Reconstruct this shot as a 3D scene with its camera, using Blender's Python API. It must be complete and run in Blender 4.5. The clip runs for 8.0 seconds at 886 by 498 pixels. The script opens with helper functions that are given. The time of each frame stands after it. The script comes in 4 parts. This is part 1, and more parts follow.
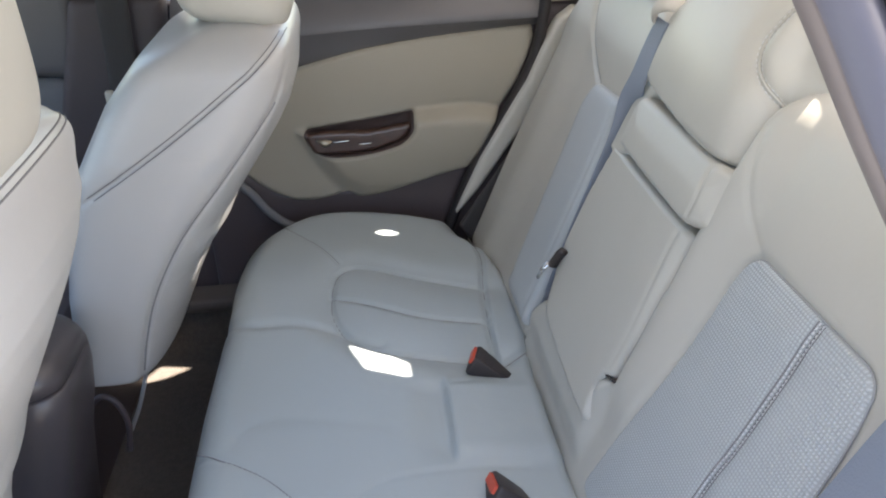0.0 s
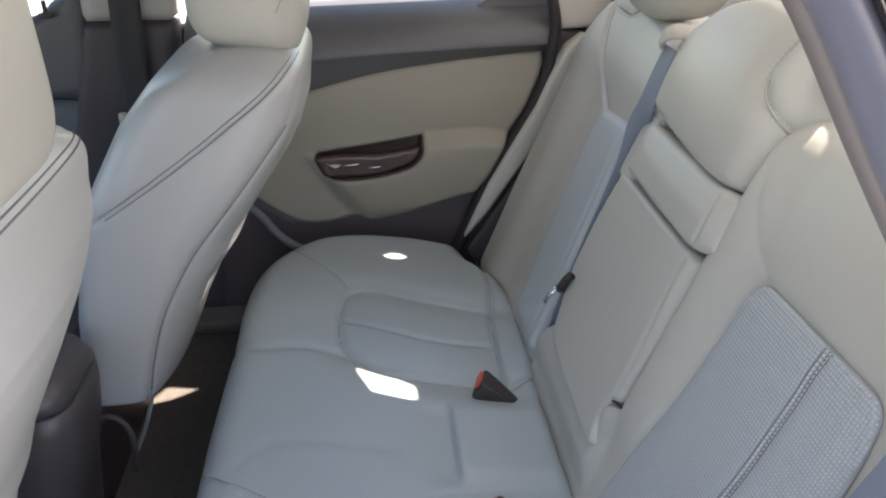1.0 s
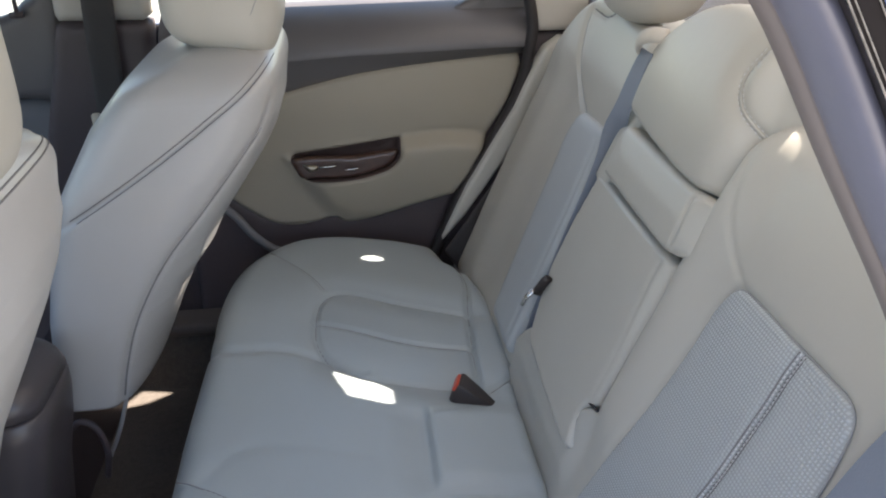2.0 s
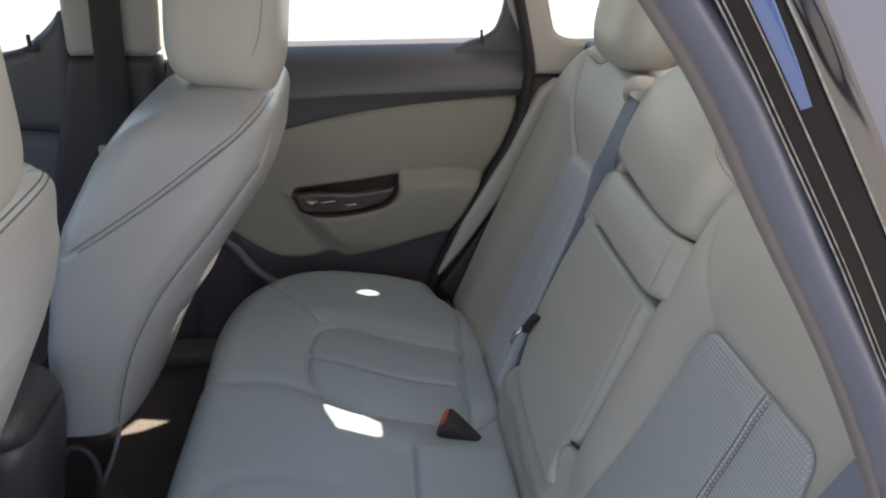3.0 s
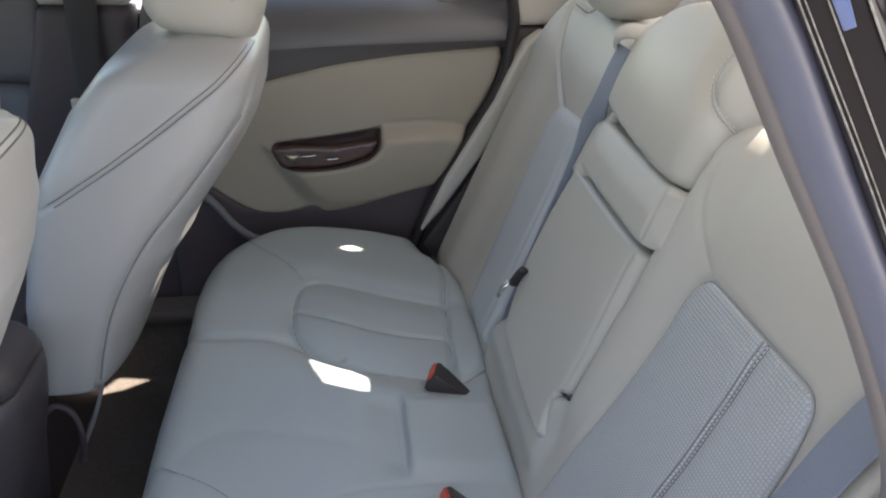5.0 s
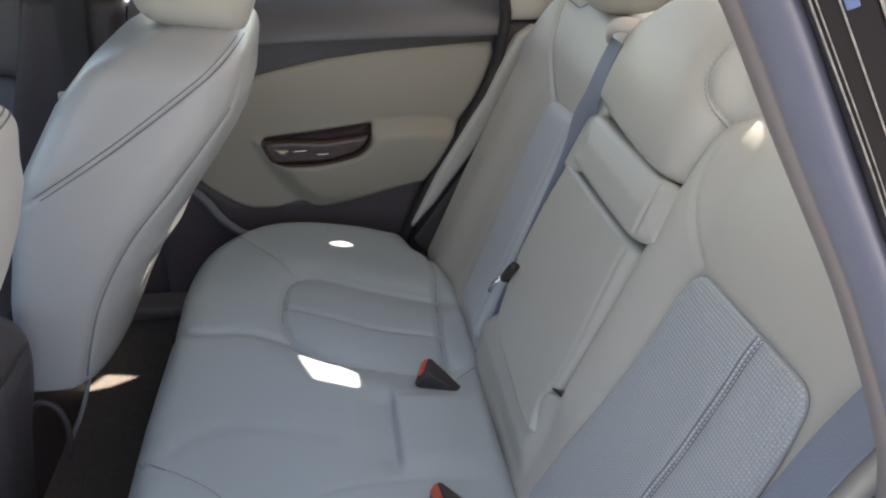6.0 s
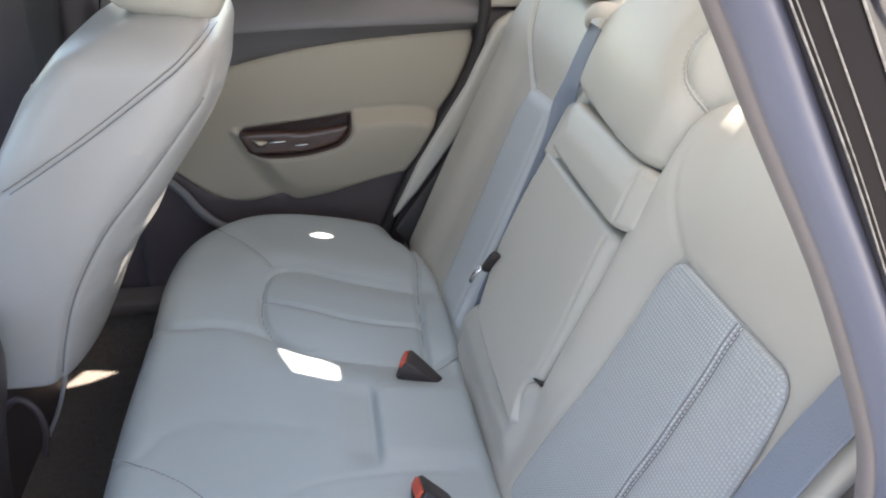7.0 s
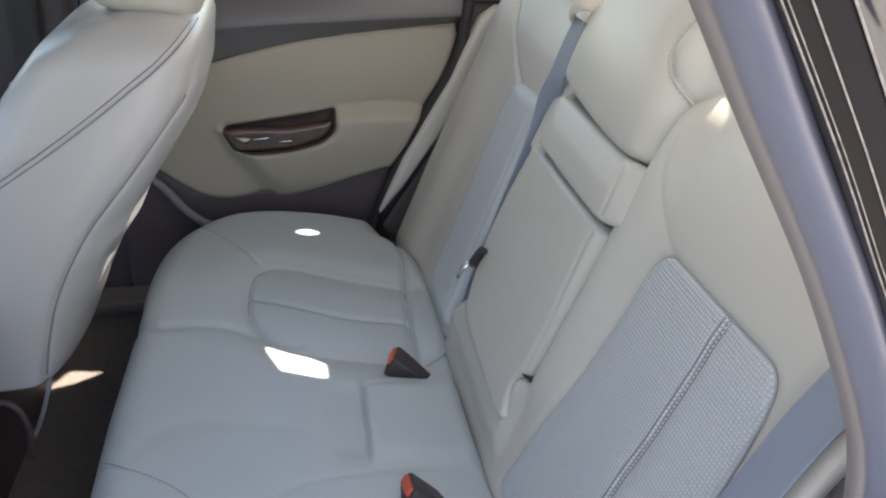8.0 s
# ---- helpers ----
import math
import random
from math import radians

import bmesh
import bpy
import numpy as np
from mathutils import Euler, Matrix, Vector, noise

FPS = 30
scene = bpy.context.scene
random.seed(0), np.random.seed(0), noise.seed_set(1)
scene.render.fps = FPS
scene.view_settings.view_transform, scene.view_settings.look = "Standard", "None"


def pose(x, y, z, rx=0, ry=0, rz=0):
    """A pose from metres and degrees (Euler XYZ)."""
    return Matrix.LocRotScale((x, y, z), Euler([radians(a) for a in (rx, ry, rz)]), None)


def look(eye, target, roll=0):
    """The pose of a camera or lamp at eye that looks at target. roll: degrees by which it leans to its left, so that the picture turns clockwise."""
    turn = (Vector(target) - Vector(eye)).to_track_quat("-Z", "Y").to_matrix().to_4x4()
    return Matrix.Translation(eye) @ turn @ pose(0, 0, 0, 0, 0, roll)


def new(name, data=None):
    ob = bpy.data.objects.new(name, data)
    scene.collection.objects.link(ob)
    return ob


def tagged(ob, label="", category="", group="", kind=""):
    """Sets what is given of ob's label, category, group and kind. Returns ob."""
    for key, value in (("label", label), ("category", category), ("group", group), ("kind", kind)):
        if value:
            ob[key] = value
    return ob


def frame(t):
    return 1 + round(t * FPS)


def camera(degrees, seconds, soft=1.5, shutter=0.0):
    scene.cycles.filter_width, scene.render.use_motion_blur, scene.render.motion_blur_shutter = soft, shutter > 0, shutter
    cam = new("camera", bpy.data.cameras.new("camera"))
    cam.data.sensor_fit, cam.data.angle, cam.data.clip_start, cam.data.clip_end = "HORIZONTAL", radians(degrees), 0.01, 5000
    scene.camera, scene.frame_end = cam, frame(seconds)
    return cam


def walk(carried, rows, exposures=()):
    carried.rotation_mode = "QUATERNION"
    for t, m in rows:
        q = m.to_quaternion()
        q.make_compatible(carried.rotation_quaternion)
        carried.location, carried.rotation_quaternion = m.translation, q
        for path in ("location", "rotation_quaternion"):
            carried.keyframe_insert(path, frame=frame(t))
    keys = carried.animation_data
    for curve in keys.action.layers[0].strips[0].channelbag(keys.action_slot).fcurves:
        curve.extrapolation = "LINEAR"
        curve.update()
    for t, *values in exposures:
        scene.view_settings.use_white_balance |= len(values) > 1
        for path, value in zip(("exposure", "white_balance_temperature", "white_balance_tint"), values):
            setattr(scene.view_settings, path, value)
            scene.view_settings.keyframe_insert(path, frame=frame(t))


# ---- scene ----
cam = camera(56.08, 8.0, soft=2.05)
PATH = [
    (0, (-0.2147, -0.1740, 1.2863), (-0.0598, 1.5915, 0.3596), -2.07),
    (0.5, (-0.2141, -0.1716, 1.2829), (-0.0938, 1.6077, 0.3777), -2.79),
    (1, (-0.2135, -0.1786, 1.2857), (-0.0757, 1.6160, 0.4137), -1.70),
    (1.2, (-0.2115, -0.1764, 1.2841), (-0.0665, 1.6082, 0.3928), -1.63),
    (2.3, (-0.2083, -0.1733, 1.2932), (-0.0136, 1.6291, 0.4485), -1.00),
    (2.5, (-0.2002, -0.1908, 1.3049), (-0.0191, 1.6331, 0.5046), -0.75),
    (3, (-0.1880, -0.1990, 1.3030), (-0.0148, 1.6263, 0.5041), -0.04),
    (3.5, (-0.1955, -0.1832, 1.3020), (0.0139, 1.6300, 0.4844), -0.85),
    (4, (-0.2063, -0.1851, 1.2895), (0.0341, 1.6140, 0.4495), 1.05),
    (4.5, (-0.2054, -0.1820, 1.2811), (0.0293, 1.5842, 0.3726), 0.68),
    (4.7, (-0.2045, -0.1867, 1.2880), (0.0227, 1.5920, 0.4022), 0.37),
    (6, (-0.2046, -0.1808, 1.2790), (0.0477, 1.5929, 0.3900), 0.89),
    (6.5, (-0.1980, -0.1749, 1.2757), (0.0731, 1.5918, 0.3784), 0.52),
    (7, (-0.1926, -0.1709, 1.2715), (0.0887, 1.5891, 0.3642), 0.68),
    (7.5, (-0.1905, -0.1684, 1.2747), (0.1074, 1.5957, 0.3808), 0.43),
    (8, (-0.1922, -0.1648, 1.2722), (0.1204, 1.5828, 0.3512), 0.47),
]
walk(cam, [(t, look(eye, target, roll)) for t, eye, target, roll in PATH], [(0, 2.39, 7200, 15), (0.5, 1.93, 7200, 15), (1.2, 2.04, 7200, 15), (2.3, 1.84, 7200, 15), (2.6, 1.61, 7200, 15), (3.5, 1.44, 7200, 15), (4.0, 1.74, 7200, 15), (4.5, 1.96, 7200, 15), (6.0, 1.88, 7200, 15), (6.5, 2.29, 7200, 15), (7.0, 2.49, 7200, 15), (7.5, 2.01, 7200, 15), (8.0, 2.21, 7200, 15)])

# ---- world and sun ----
SUN_EL, SUN_AZ = 54.5, 90.0
world = bpy.data.worlds.new("daylight")
scene.world = world
world.use_nodes = True
wn = world.node_tree.nodes
sky = wn.new("ShaderNodeTexSky")
sky.sky_type = "NISHITA"
sky.sun_disc = False
sky.sun_elevation, sky.sun_rotation = radians(SUN_EL), radians(SUN_AZ)
world.node_tree.links.new(sky.outputs["Color"], wn["Background"].inputs["Color"])
wn["Background"].inputs["Strength"].default_value = 0.15
TO_SUN = Vector((math.cos(radians(SUN_EL)), 0.0, math.sin(radians(SUN_EL))))
sun = new("sun", bpy.data.lights.new("sun", "SUN"))
sun.data.energy, sun.data.angle, sun.data.color = 5.0, radians(0.5), (1.0, 0.95, 0.87)
sun.matrix_world = look(TO_SUN * 20, (0, 0, 0))


# ---- materials ----
def material(name, color, rough=0.5, metal=0.0, vary=0.12, vary_scale=6.0, bump=0.0, bump_scale=300.0, coat=0.0, sheen=0.0, wrinkle=0.0, spec=0.5):
    m = bpy.data.materials.new(name)
    m.use_nodes = True
    nt = m.node_tree
    b = nt.nodes["Principled BSDF"]
    b.inputs["Roughness"].default_value = rough
    b.inputs["Metallic"].default_value = metal
    b.inputs["Coat Weight"].default_value = coat
    b.inputs["Coat Roughness"].default_value = 0.08
    b.inputs["Sheen Weight"].default_value = sheen
    b.inputs["Specular IOR Level"].default_value = spec
    tc = nt.nodes.new("ShaderNodeTexCoord")
    big = nt.nodes.new("ShaderNodeTexNoise")
    big.inputs["Scale"].default_value, big.inputs["Detail"].default_value = vary_scale, 6
    nt.links.new(tc.outputs["Object"], big.inputs["Vector"])
    mix = nt.nodes.new("ShaderNodeMix")
    mix.data_type = "RGBA"
    c = Vector(color)
    mix.inputs["A"].default_value = (*(c * (1 - vary)), 1)
    mix.inputs["B"].default_value = (*(c * (1 + vary)), 1)
    nt.links.new(big.outputs["Fac"], mix.inputs["Factor"])
    nt.links.new(mix.outputs["Result"], b.inputs["Base Color"])
    if bump or wrinkle:
        fine = nt.nodes.new("ShaderNodeTexVoronoi")
        fine.inputs["Scale"].default_value = bump_scale
        nt.links.new(tc.outputs["Object"], fine.inputs["Vector"])
        bm1 = nt.nodes.new("ShaderNodeBump")
        bm1.inputs["Strength"].default_value, bm1.inputs["Distance"].default_value = bump, 0.002
        nt.links.new(fine.outputs["Distance"], bm1.inputs["Height"])
        bm2 = nt.nodes.new("ShaderNodeBump")
        bm2.inputs["Strength"].default_value, bm2.inputs["Distance"].default_value = wrinkle, 0.01
        soft = nt.nodes.new("ShaderNodeTexNoise")
        soft.inputs["Scale"].default_value, soft.inputs["Detail"].default_value = 14, 4
        nt.links.new(tc.outputs["Object"], soft.inputs["Vector"])
        nt.links.new(soft.outputs["Fac"], bm2.inputs["Height"])
        nt.links.new(bm1.outputs["Normal"], bm2.inputs["Normal"])
        nt.links.new(bm2.outputs["Normal"], b.inputs["Normal"])
    return m


# backs and cushion share one hide; warm light and sky tint are painted in
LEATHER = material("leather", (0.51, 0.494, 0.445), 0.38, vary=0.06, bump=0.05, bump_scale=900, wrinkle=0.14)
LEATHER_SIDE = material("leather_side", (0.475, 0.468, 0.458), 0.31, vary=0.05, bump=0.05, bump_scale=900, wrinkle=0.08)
# cooler and darker, for the blue sky light falling on the cushion
CUSHION_SKY = material("sky_tinted_leather", (0.365, 0.414, 0.432), 0.40, vary=0.07, bump=0.05, bump_scale=900, wrinkle=0.14)
INSERT = material("insert_leather", (0.452, 0.482, 0.497), 0.45, vary=0.04, bump=0.05, bump_scale=900, wrinkle=0.06)
WELT = material("welt_leather", (0.33, 0.34, 0.345), 0.6, vary=0.05)
PIPING = material("seam_thread", (0.21, 0.205, 0.21), 0.8, vary=0.05)
VINYL = material("door_vinyl", (0.37, 0.335, 0.27), 0.55, vary=0.04, bump=0.15, bump_scale=500, wrinkle=0.04)
PILLAR = material("pillar_trim", (0.52, 0.49, 0.44), 0.7, vary=0.04, bump=0.1, bump_scale=600)
DARK = material("dark_plastic", (0.092, 0.073, 0.077), 0.50, vary=0.2, bump=0.15, bump_scale=500)
DARK_LEDGE = material("dark_soft_plastic", (0.115, 0.108, 0.112), 0.42, vary=0.12, bump=0.03, bump_scale=700, spec=0.8)
# seal's outer side: blue of the reflected sky is in the colour
RUBBER_SKY = material("sky_tinted_rubber", (0.165, 0.174, 0.240), 0.32, vary=0.12, bump=0.04, bump_scale=200, spec=1.0)
# seal's inner side: brown light off the ground is in the colour
RUBBER_BOUNCE = material("bounce_tinted_rubber", (0.165, 0.148, 0.150), 0.45, vary=0.12, bump=0.05, bump_scale=200, spec=0.8)
# blue of the sky mirrored in the glossy frame, put into the colour
SKY_STRIP = material("painted_sky_strip", (0.040, 0.090, 0.24), 0.18, vary=0.15, coat=0.8)
# black paint raised to lilac-grey, imitating the pale glare on it
HAZED_PAINT = material("hazed_black_paint", (0.17, 0.155, 0.18), 0.38, metal=0.25, vary=0.15)
RUBBER_DARK = material("dark_rubber_seal", (0.030, 0.025, 0.026), 0.6, vary=0.1)
SILL = material("sill_plastic", (0.12, 0.10, 0.088), 0.55, vary=0.08)
PAINT = material("black_paint", (0.010, 0.010, 0.014), 0.05, vary=0.1, coat=1.0, spec=1.0)
DARK_PAINT = material("satin_black_paint", (0.016, 0.013, 0.014), 0.42, vary=0.15, spec=0.15)
CONSOLE = material("console_plastic", (0.070, 0.062, 0.068), 0.34, vary=0.15, bump=0.04, bump_scale=500)
CHROME = material("chrome", (0.75, 0.75, 0.75), 0.12, metal=1.0, vary=0.03)
# strong fine mottle imitates broken glints along the folded edges
EDGE = material("glinting_edge", (0.20, 0.20, 0.205), 0.22, metal=1.0, vary=0.7, vary_scale=220)
STEEL = material("brushed_metal", (0.6, 0.58, 0.54), 0.28, metal=1.0, vary=0.05)
CARPET = material("carpet", (0.155, 0.133, 0.115), 0.95, vary=0.35, vary_scale=120, bump=0.6, bump_scale=350, sheen=0.2)
CUP = material("brown_gloss_plastic", (0.085, 0.058, 0.053), 0.55, vary=0.3, vary_scale=30)
THREAD = material("pale_thread", (0.74, 0.75, 0.76), 0.7, vary=0.05)
WEB = material("belt_webbing", (0.215, 0.245, 0.30), 0.6, vary=0.05, bump=0.2, bump_scale=450)
WEB_DARK = material("dark_belt_webbing", (0.05, 0.045, 0.045), 0.7, vary=0.1, bump=0.2, bump_scale=450)
RED = material("red_button", (0.62, 0.085, 0.045), 0.4, vary=0.05)
BUCKLE = material("buckle_plastic", (0.035, 0.027, 0.027), 0.45, vary=0.1)
HEADLINER = material("headliner", (0.50, 0.495, 0.48), 0.9, vary=0.05)
CONCRETE = material("concrete", (0.34, 0.33, 0.31), 0.9, vary=0.5, vary_scale=7, bump=0.4, bump_scale=60)
WHITE_PAINT = material("white_paint", (0.78, 0.78, 0.77), 0.2, vary=0.04, coat=0.6)
TINTED = material("tinted_window", (0.02, 0.022, 0.024), 0.05, vary=0.1, spec=1.0)
WORN = material("worn_metal", (0.36, 0.32, 0.25), 0.35, metal=0.9, vary=0.3, vary_scale=90)
IVORY = material("ivory_plastic", (0.72, 0.68, 0.58), 0.5, vary=0.03)
BLUEGREY = material("bluegrey_panel", (0.17, 0.175, 0.19), 0.6, vary=0.06)


def perforated():
    m = material("perforated_leather", (0.56, 0.595, 0.61), 0.5, vary=0.04)
    nt = m.node_tree
    b = nt.nodes["Principled BSDF"]
    uv = nt.nodes.new("ShaderNodeUVMap")
    uv.uv_map = "metres"
    sep = nt.nodes.new("ShaderNodeSeparateXYZ")
    nt.links.new(uv.outputs["UV"], sep.inputs["Vector"])

    def math_node(op, a, b2):
        n = nt.nodes.new("ShaderNodeMath")
        n.operation = op
        for i, v in enumerate((a, b2)):
            if isinstance(v, (int, float)):
                n.inputs[i].default_value = v
            else:
                nt.links.new(v, n.inputs[i])
        return n.outputs[0]

    pitch = 0.0039
    k = 2 * math.pi / pitch
    sx = math_node("SINE", math_node("MULTIPLY", sep.outputs["X"], k), 0)
    sy = math_node("SINE", math_node("MULTIPLY", sep.outputs["Y"], k), 0)
    dots = math_node("MULTIPLY", math_node("ADD", sx, 1), math_node("ADD", sy, 1))
    bump = nt.nodes.new("ShaderNodeBump")
    bump.inputs["Strength"].default_value, bump.inputs["Distance"].default_value = 0.5, 0.0009
    nt.links.new(dots, bump.inputs["Height"])
    nt.links.new(bump.outputs["Normal"], b.inputs["Normal"])
    ramp = nt.nodes.new("ShaderNodeMapRange")
    ramp.inputs["From Min"].default_value, ramp.inputs["From Max"].default_value = 0.0, 1.6
    ramp.inputs["To Min"].default_value, ramp.inputs["To Max"].default_value = 0.72, 1.0
    nt.links.new(dots, ramp.inputs["Value"])
    mul = nt.nodes.new("ShaderNodeMix")
    mul.data_type, mul.blend_type = "RGBA", "MULTIPLY"
    mul.inputs["Factor"].default_value = 1
    src = b.inputs["Base Color"].links[0].from_socket
    nt.links.new(src, mul.inputs["A"])
    nt.links.new(ramp.outputs["Result"], mul.inputs["B"])
    nt.links.new(mul.outputs["Result"], b.inputs["Base Color"])
    return m


PERFORATED = perforated()


def wood():
    m = material("wood_veneer", (0.075, 0.040, 0.030), 0.30, vary=0.6, vary_scale=45, coat=0.5)
    return m


WOOD = wood()


def glass():
    m = bpy.data.materials.new("window_glass")
    m.use_nodes = True
    nt = m.node_tree
    nt.nodes.remove(nt.nodes["Principled BSDF"])
    tr, gl, mx, fr = (nt.nodes.new("ShaderNode" + k) for k in ("BsdfTransparent", "BsdfGlossy", "MixShader", "Fresnel"))
    tr.inputs["Color"].default_value = (0.86, 0.92, 0.88, 1)
    gl.inputs["Roughness"].default_value = 0.01
    fr.inputs["IOR"].default_value = 1.45
    nt.links.new(fr.outputs[0], mx.inputs[0])
    nt.links.new(tr.outputs[0], mx.inputs[1])
    nt.links.new(gl.outputs[0], mx.inputs[2])
    nt.links.new(mx.outputs[0], nt.nodes["Material Output"].inputs["Surface"])
    return m


GLASS = glass()


# cloth of the unseen rear sheet; translucent to glow softly into the cabin
def blind():
    m = bpy.data.materials.new("sun_mask_cloth")
    m.use_nodes = True
    nt = m.node_tree
    nt.nodes.remove(nt.nodes["Principled BSDF"])
    df, tl, mx = (nt.nodes.new("ShaderNode" + k) for k in ("BsdfDiffuse", "BsdfTranslucent", "MixShader"))
    weave = nt.nodes.new("ShaderNodeTexNoise")
    weave.inputs["Scale"].default_value = 300
    ramp = nt.nodes.new("ShaderNodeMix")
    ramp.data_type = "RGBA"
    ramp.inputs["A"].default_value, ramp.inputs["B"].default_value = (0.52, 0.51, 0.49, 1), (0.62, 0.61, 0.59, 1)
    nt.links.new(weave.outputs["Fac"], ramp.inputs["Factor"])
    for n in (df, tl):
        nt.links.new(ramp.outputs["Result"], n.inputs["Color"])
    mx.inputs[0].default_value = 0.26
    nt.links.new(df.outputs[0], mx.inputs[1])
    nt.links.new(tl.outputs[0], mx.inputs[2])
    nt.links.new(mx.outputs[0], nt.nodes["Material Output"].inputs["Surface"])
    return m


SUN_MASK_CLOTH = blind()


# ---- geometry helpers ----
def part(name, verts, faces, mat, parent=None, label="", smooth=True, uv=None):
    me = bpy.data.meshes.new(name)
    me.from_pydata([tuple(map(float, v)) for v in verts], [], [tuple(map(int, f)) for f in faces])
    me.materials.append(mat)
    if uv is not None:
        layer = me.uv_layers.new(name="metres")
        idx = np.empty(len(me.loops), int)
        me.loops.foreach_get("vertex_index", idx)
        layer.data.foreach_set("uv", np.asarray(uv, np.float32)[idx].ravel())
    me.validate()
    bm = bmesh.new()
    bm.from_mesh(me)
    bmesh.ops.recalc_face_normals(bm, faces=bm.faces)
    bm.to_mesh(me)
    bm.free()
    me.polygons.foreach_set("use_smooth", [smooth] * len(me.polygons))
    return under_parent(new(name, me), parent, label)


def under_parent(ob, parent, label=""):
    if parent:
        ob.parent = parent
        if parent.type == "EMPTY":
            ob.matrix_parent_inverse = Matrix.Translation(-Vector(parent.location))
    if label:
        ob["label"] = label
    return ob


def empty(name, label, category, at=(0, 0, 0), group="", kind=""):
    ob = new(name)
    ob.location = at
    ob.empty_display_size = 0.05
    return tagged(ob, label, category, group, kind)


def curve(points, step=0.006, closed=False):
    """A Catmull-Rom line through control points, sampled evenly."""
    p = np.array(points, float)
    n = len(p)
    out = []
    for i in range(n if closed else n - 1):
        a, b = p[i], p[(i + 1) % n]
        z = p[(i - 1) % n] if (closed or i > 0) else 2 * a - b
        c = p[(i + 2) % n] if (closed or i < n - 2) else 2 * b - a
        k = max(2, int(np.linalg.norm(b - a) / step))
        for u in np.arange(k) / k:
            out.append(0.5 * (2 * a + (b - z) * u + (2 * z - 5 * a + 4 * b - c) * u * u + (3 * a - z - 3 * b + c) * u ** 3))
    if not closed:
        out.append(p[-1])
    return np.array(out)


def rounded(points, radius=0.02, steps=8):
    """A closed polygon with rounded corners; a radius per corner or one for all."""
    p = np.array(points, float)
    n = len(p)
    r = [radius] * n if np.isscalar(radius) else radius
    out = []
    for i in range(n):
        a, b, c = p[i - 1], p[i], p[(i + 1) % n]
        u, v = (a - b), (c - b)
        lu, lv = np.linalg.norm(u), np.linalg.norm(v)
        k = min(r[i], lu * 0.48, lv * 0.48)
        s, e = b + u / lu * k, b + v / lv * k
        for w in np.linspace(0, 1, steps):
            out.append((1 - w) ** 2 * s + 2 * w * (1 - w) * b + w * w * e)
    return np.array(out)


def near_line(q, line, closed=False):
    """Distance of each point of q to a polyline, and the nearest point."""
    a = np.array(line, float)
    b = np.roll(a, -1, 0) if closed else a[1:]
    a = a if closed else a[:-1]
    d = b - a
    ll = np.maximum((d * d).sum(1), 1e-12)
    best = np.full(len(q), 1e9)
    place = np.zeros((len(q), 2))
    for i in range(len(a)):
        w = np.clip(((q - a[i]) @ d[i]) / ll[i], 0, 1)
        f = a[i] + w[:, None] * d[i]
        e = ((q - f) ** 2).sum(1)
        m = e < best
        best[m], place[m] = e[m], f[m]
    return np.sqrt(best), place


def inside(q, poly):
    x, y = q[:, 0], q[:, 1]
    c = np.zeros(len(q), bool)
    j = len(poly) - 1
    for i in range(len(poly)):
        xi, yi, xj, yj = *poly[i], *poly[j]
        hit = ((yi > y) != (yj > y)) & (x < (xj - xi) * (y - yi) / (yj - yi + 1e-15) + xi)
        c ^= hit
        j = i
    return c


def groove(h, q, line, width=0.004, depth=0.004, closed=False):
    d, _ = near_line(q, line, closed)
    return h - depth * np.exp(-((d / width) ** 2))


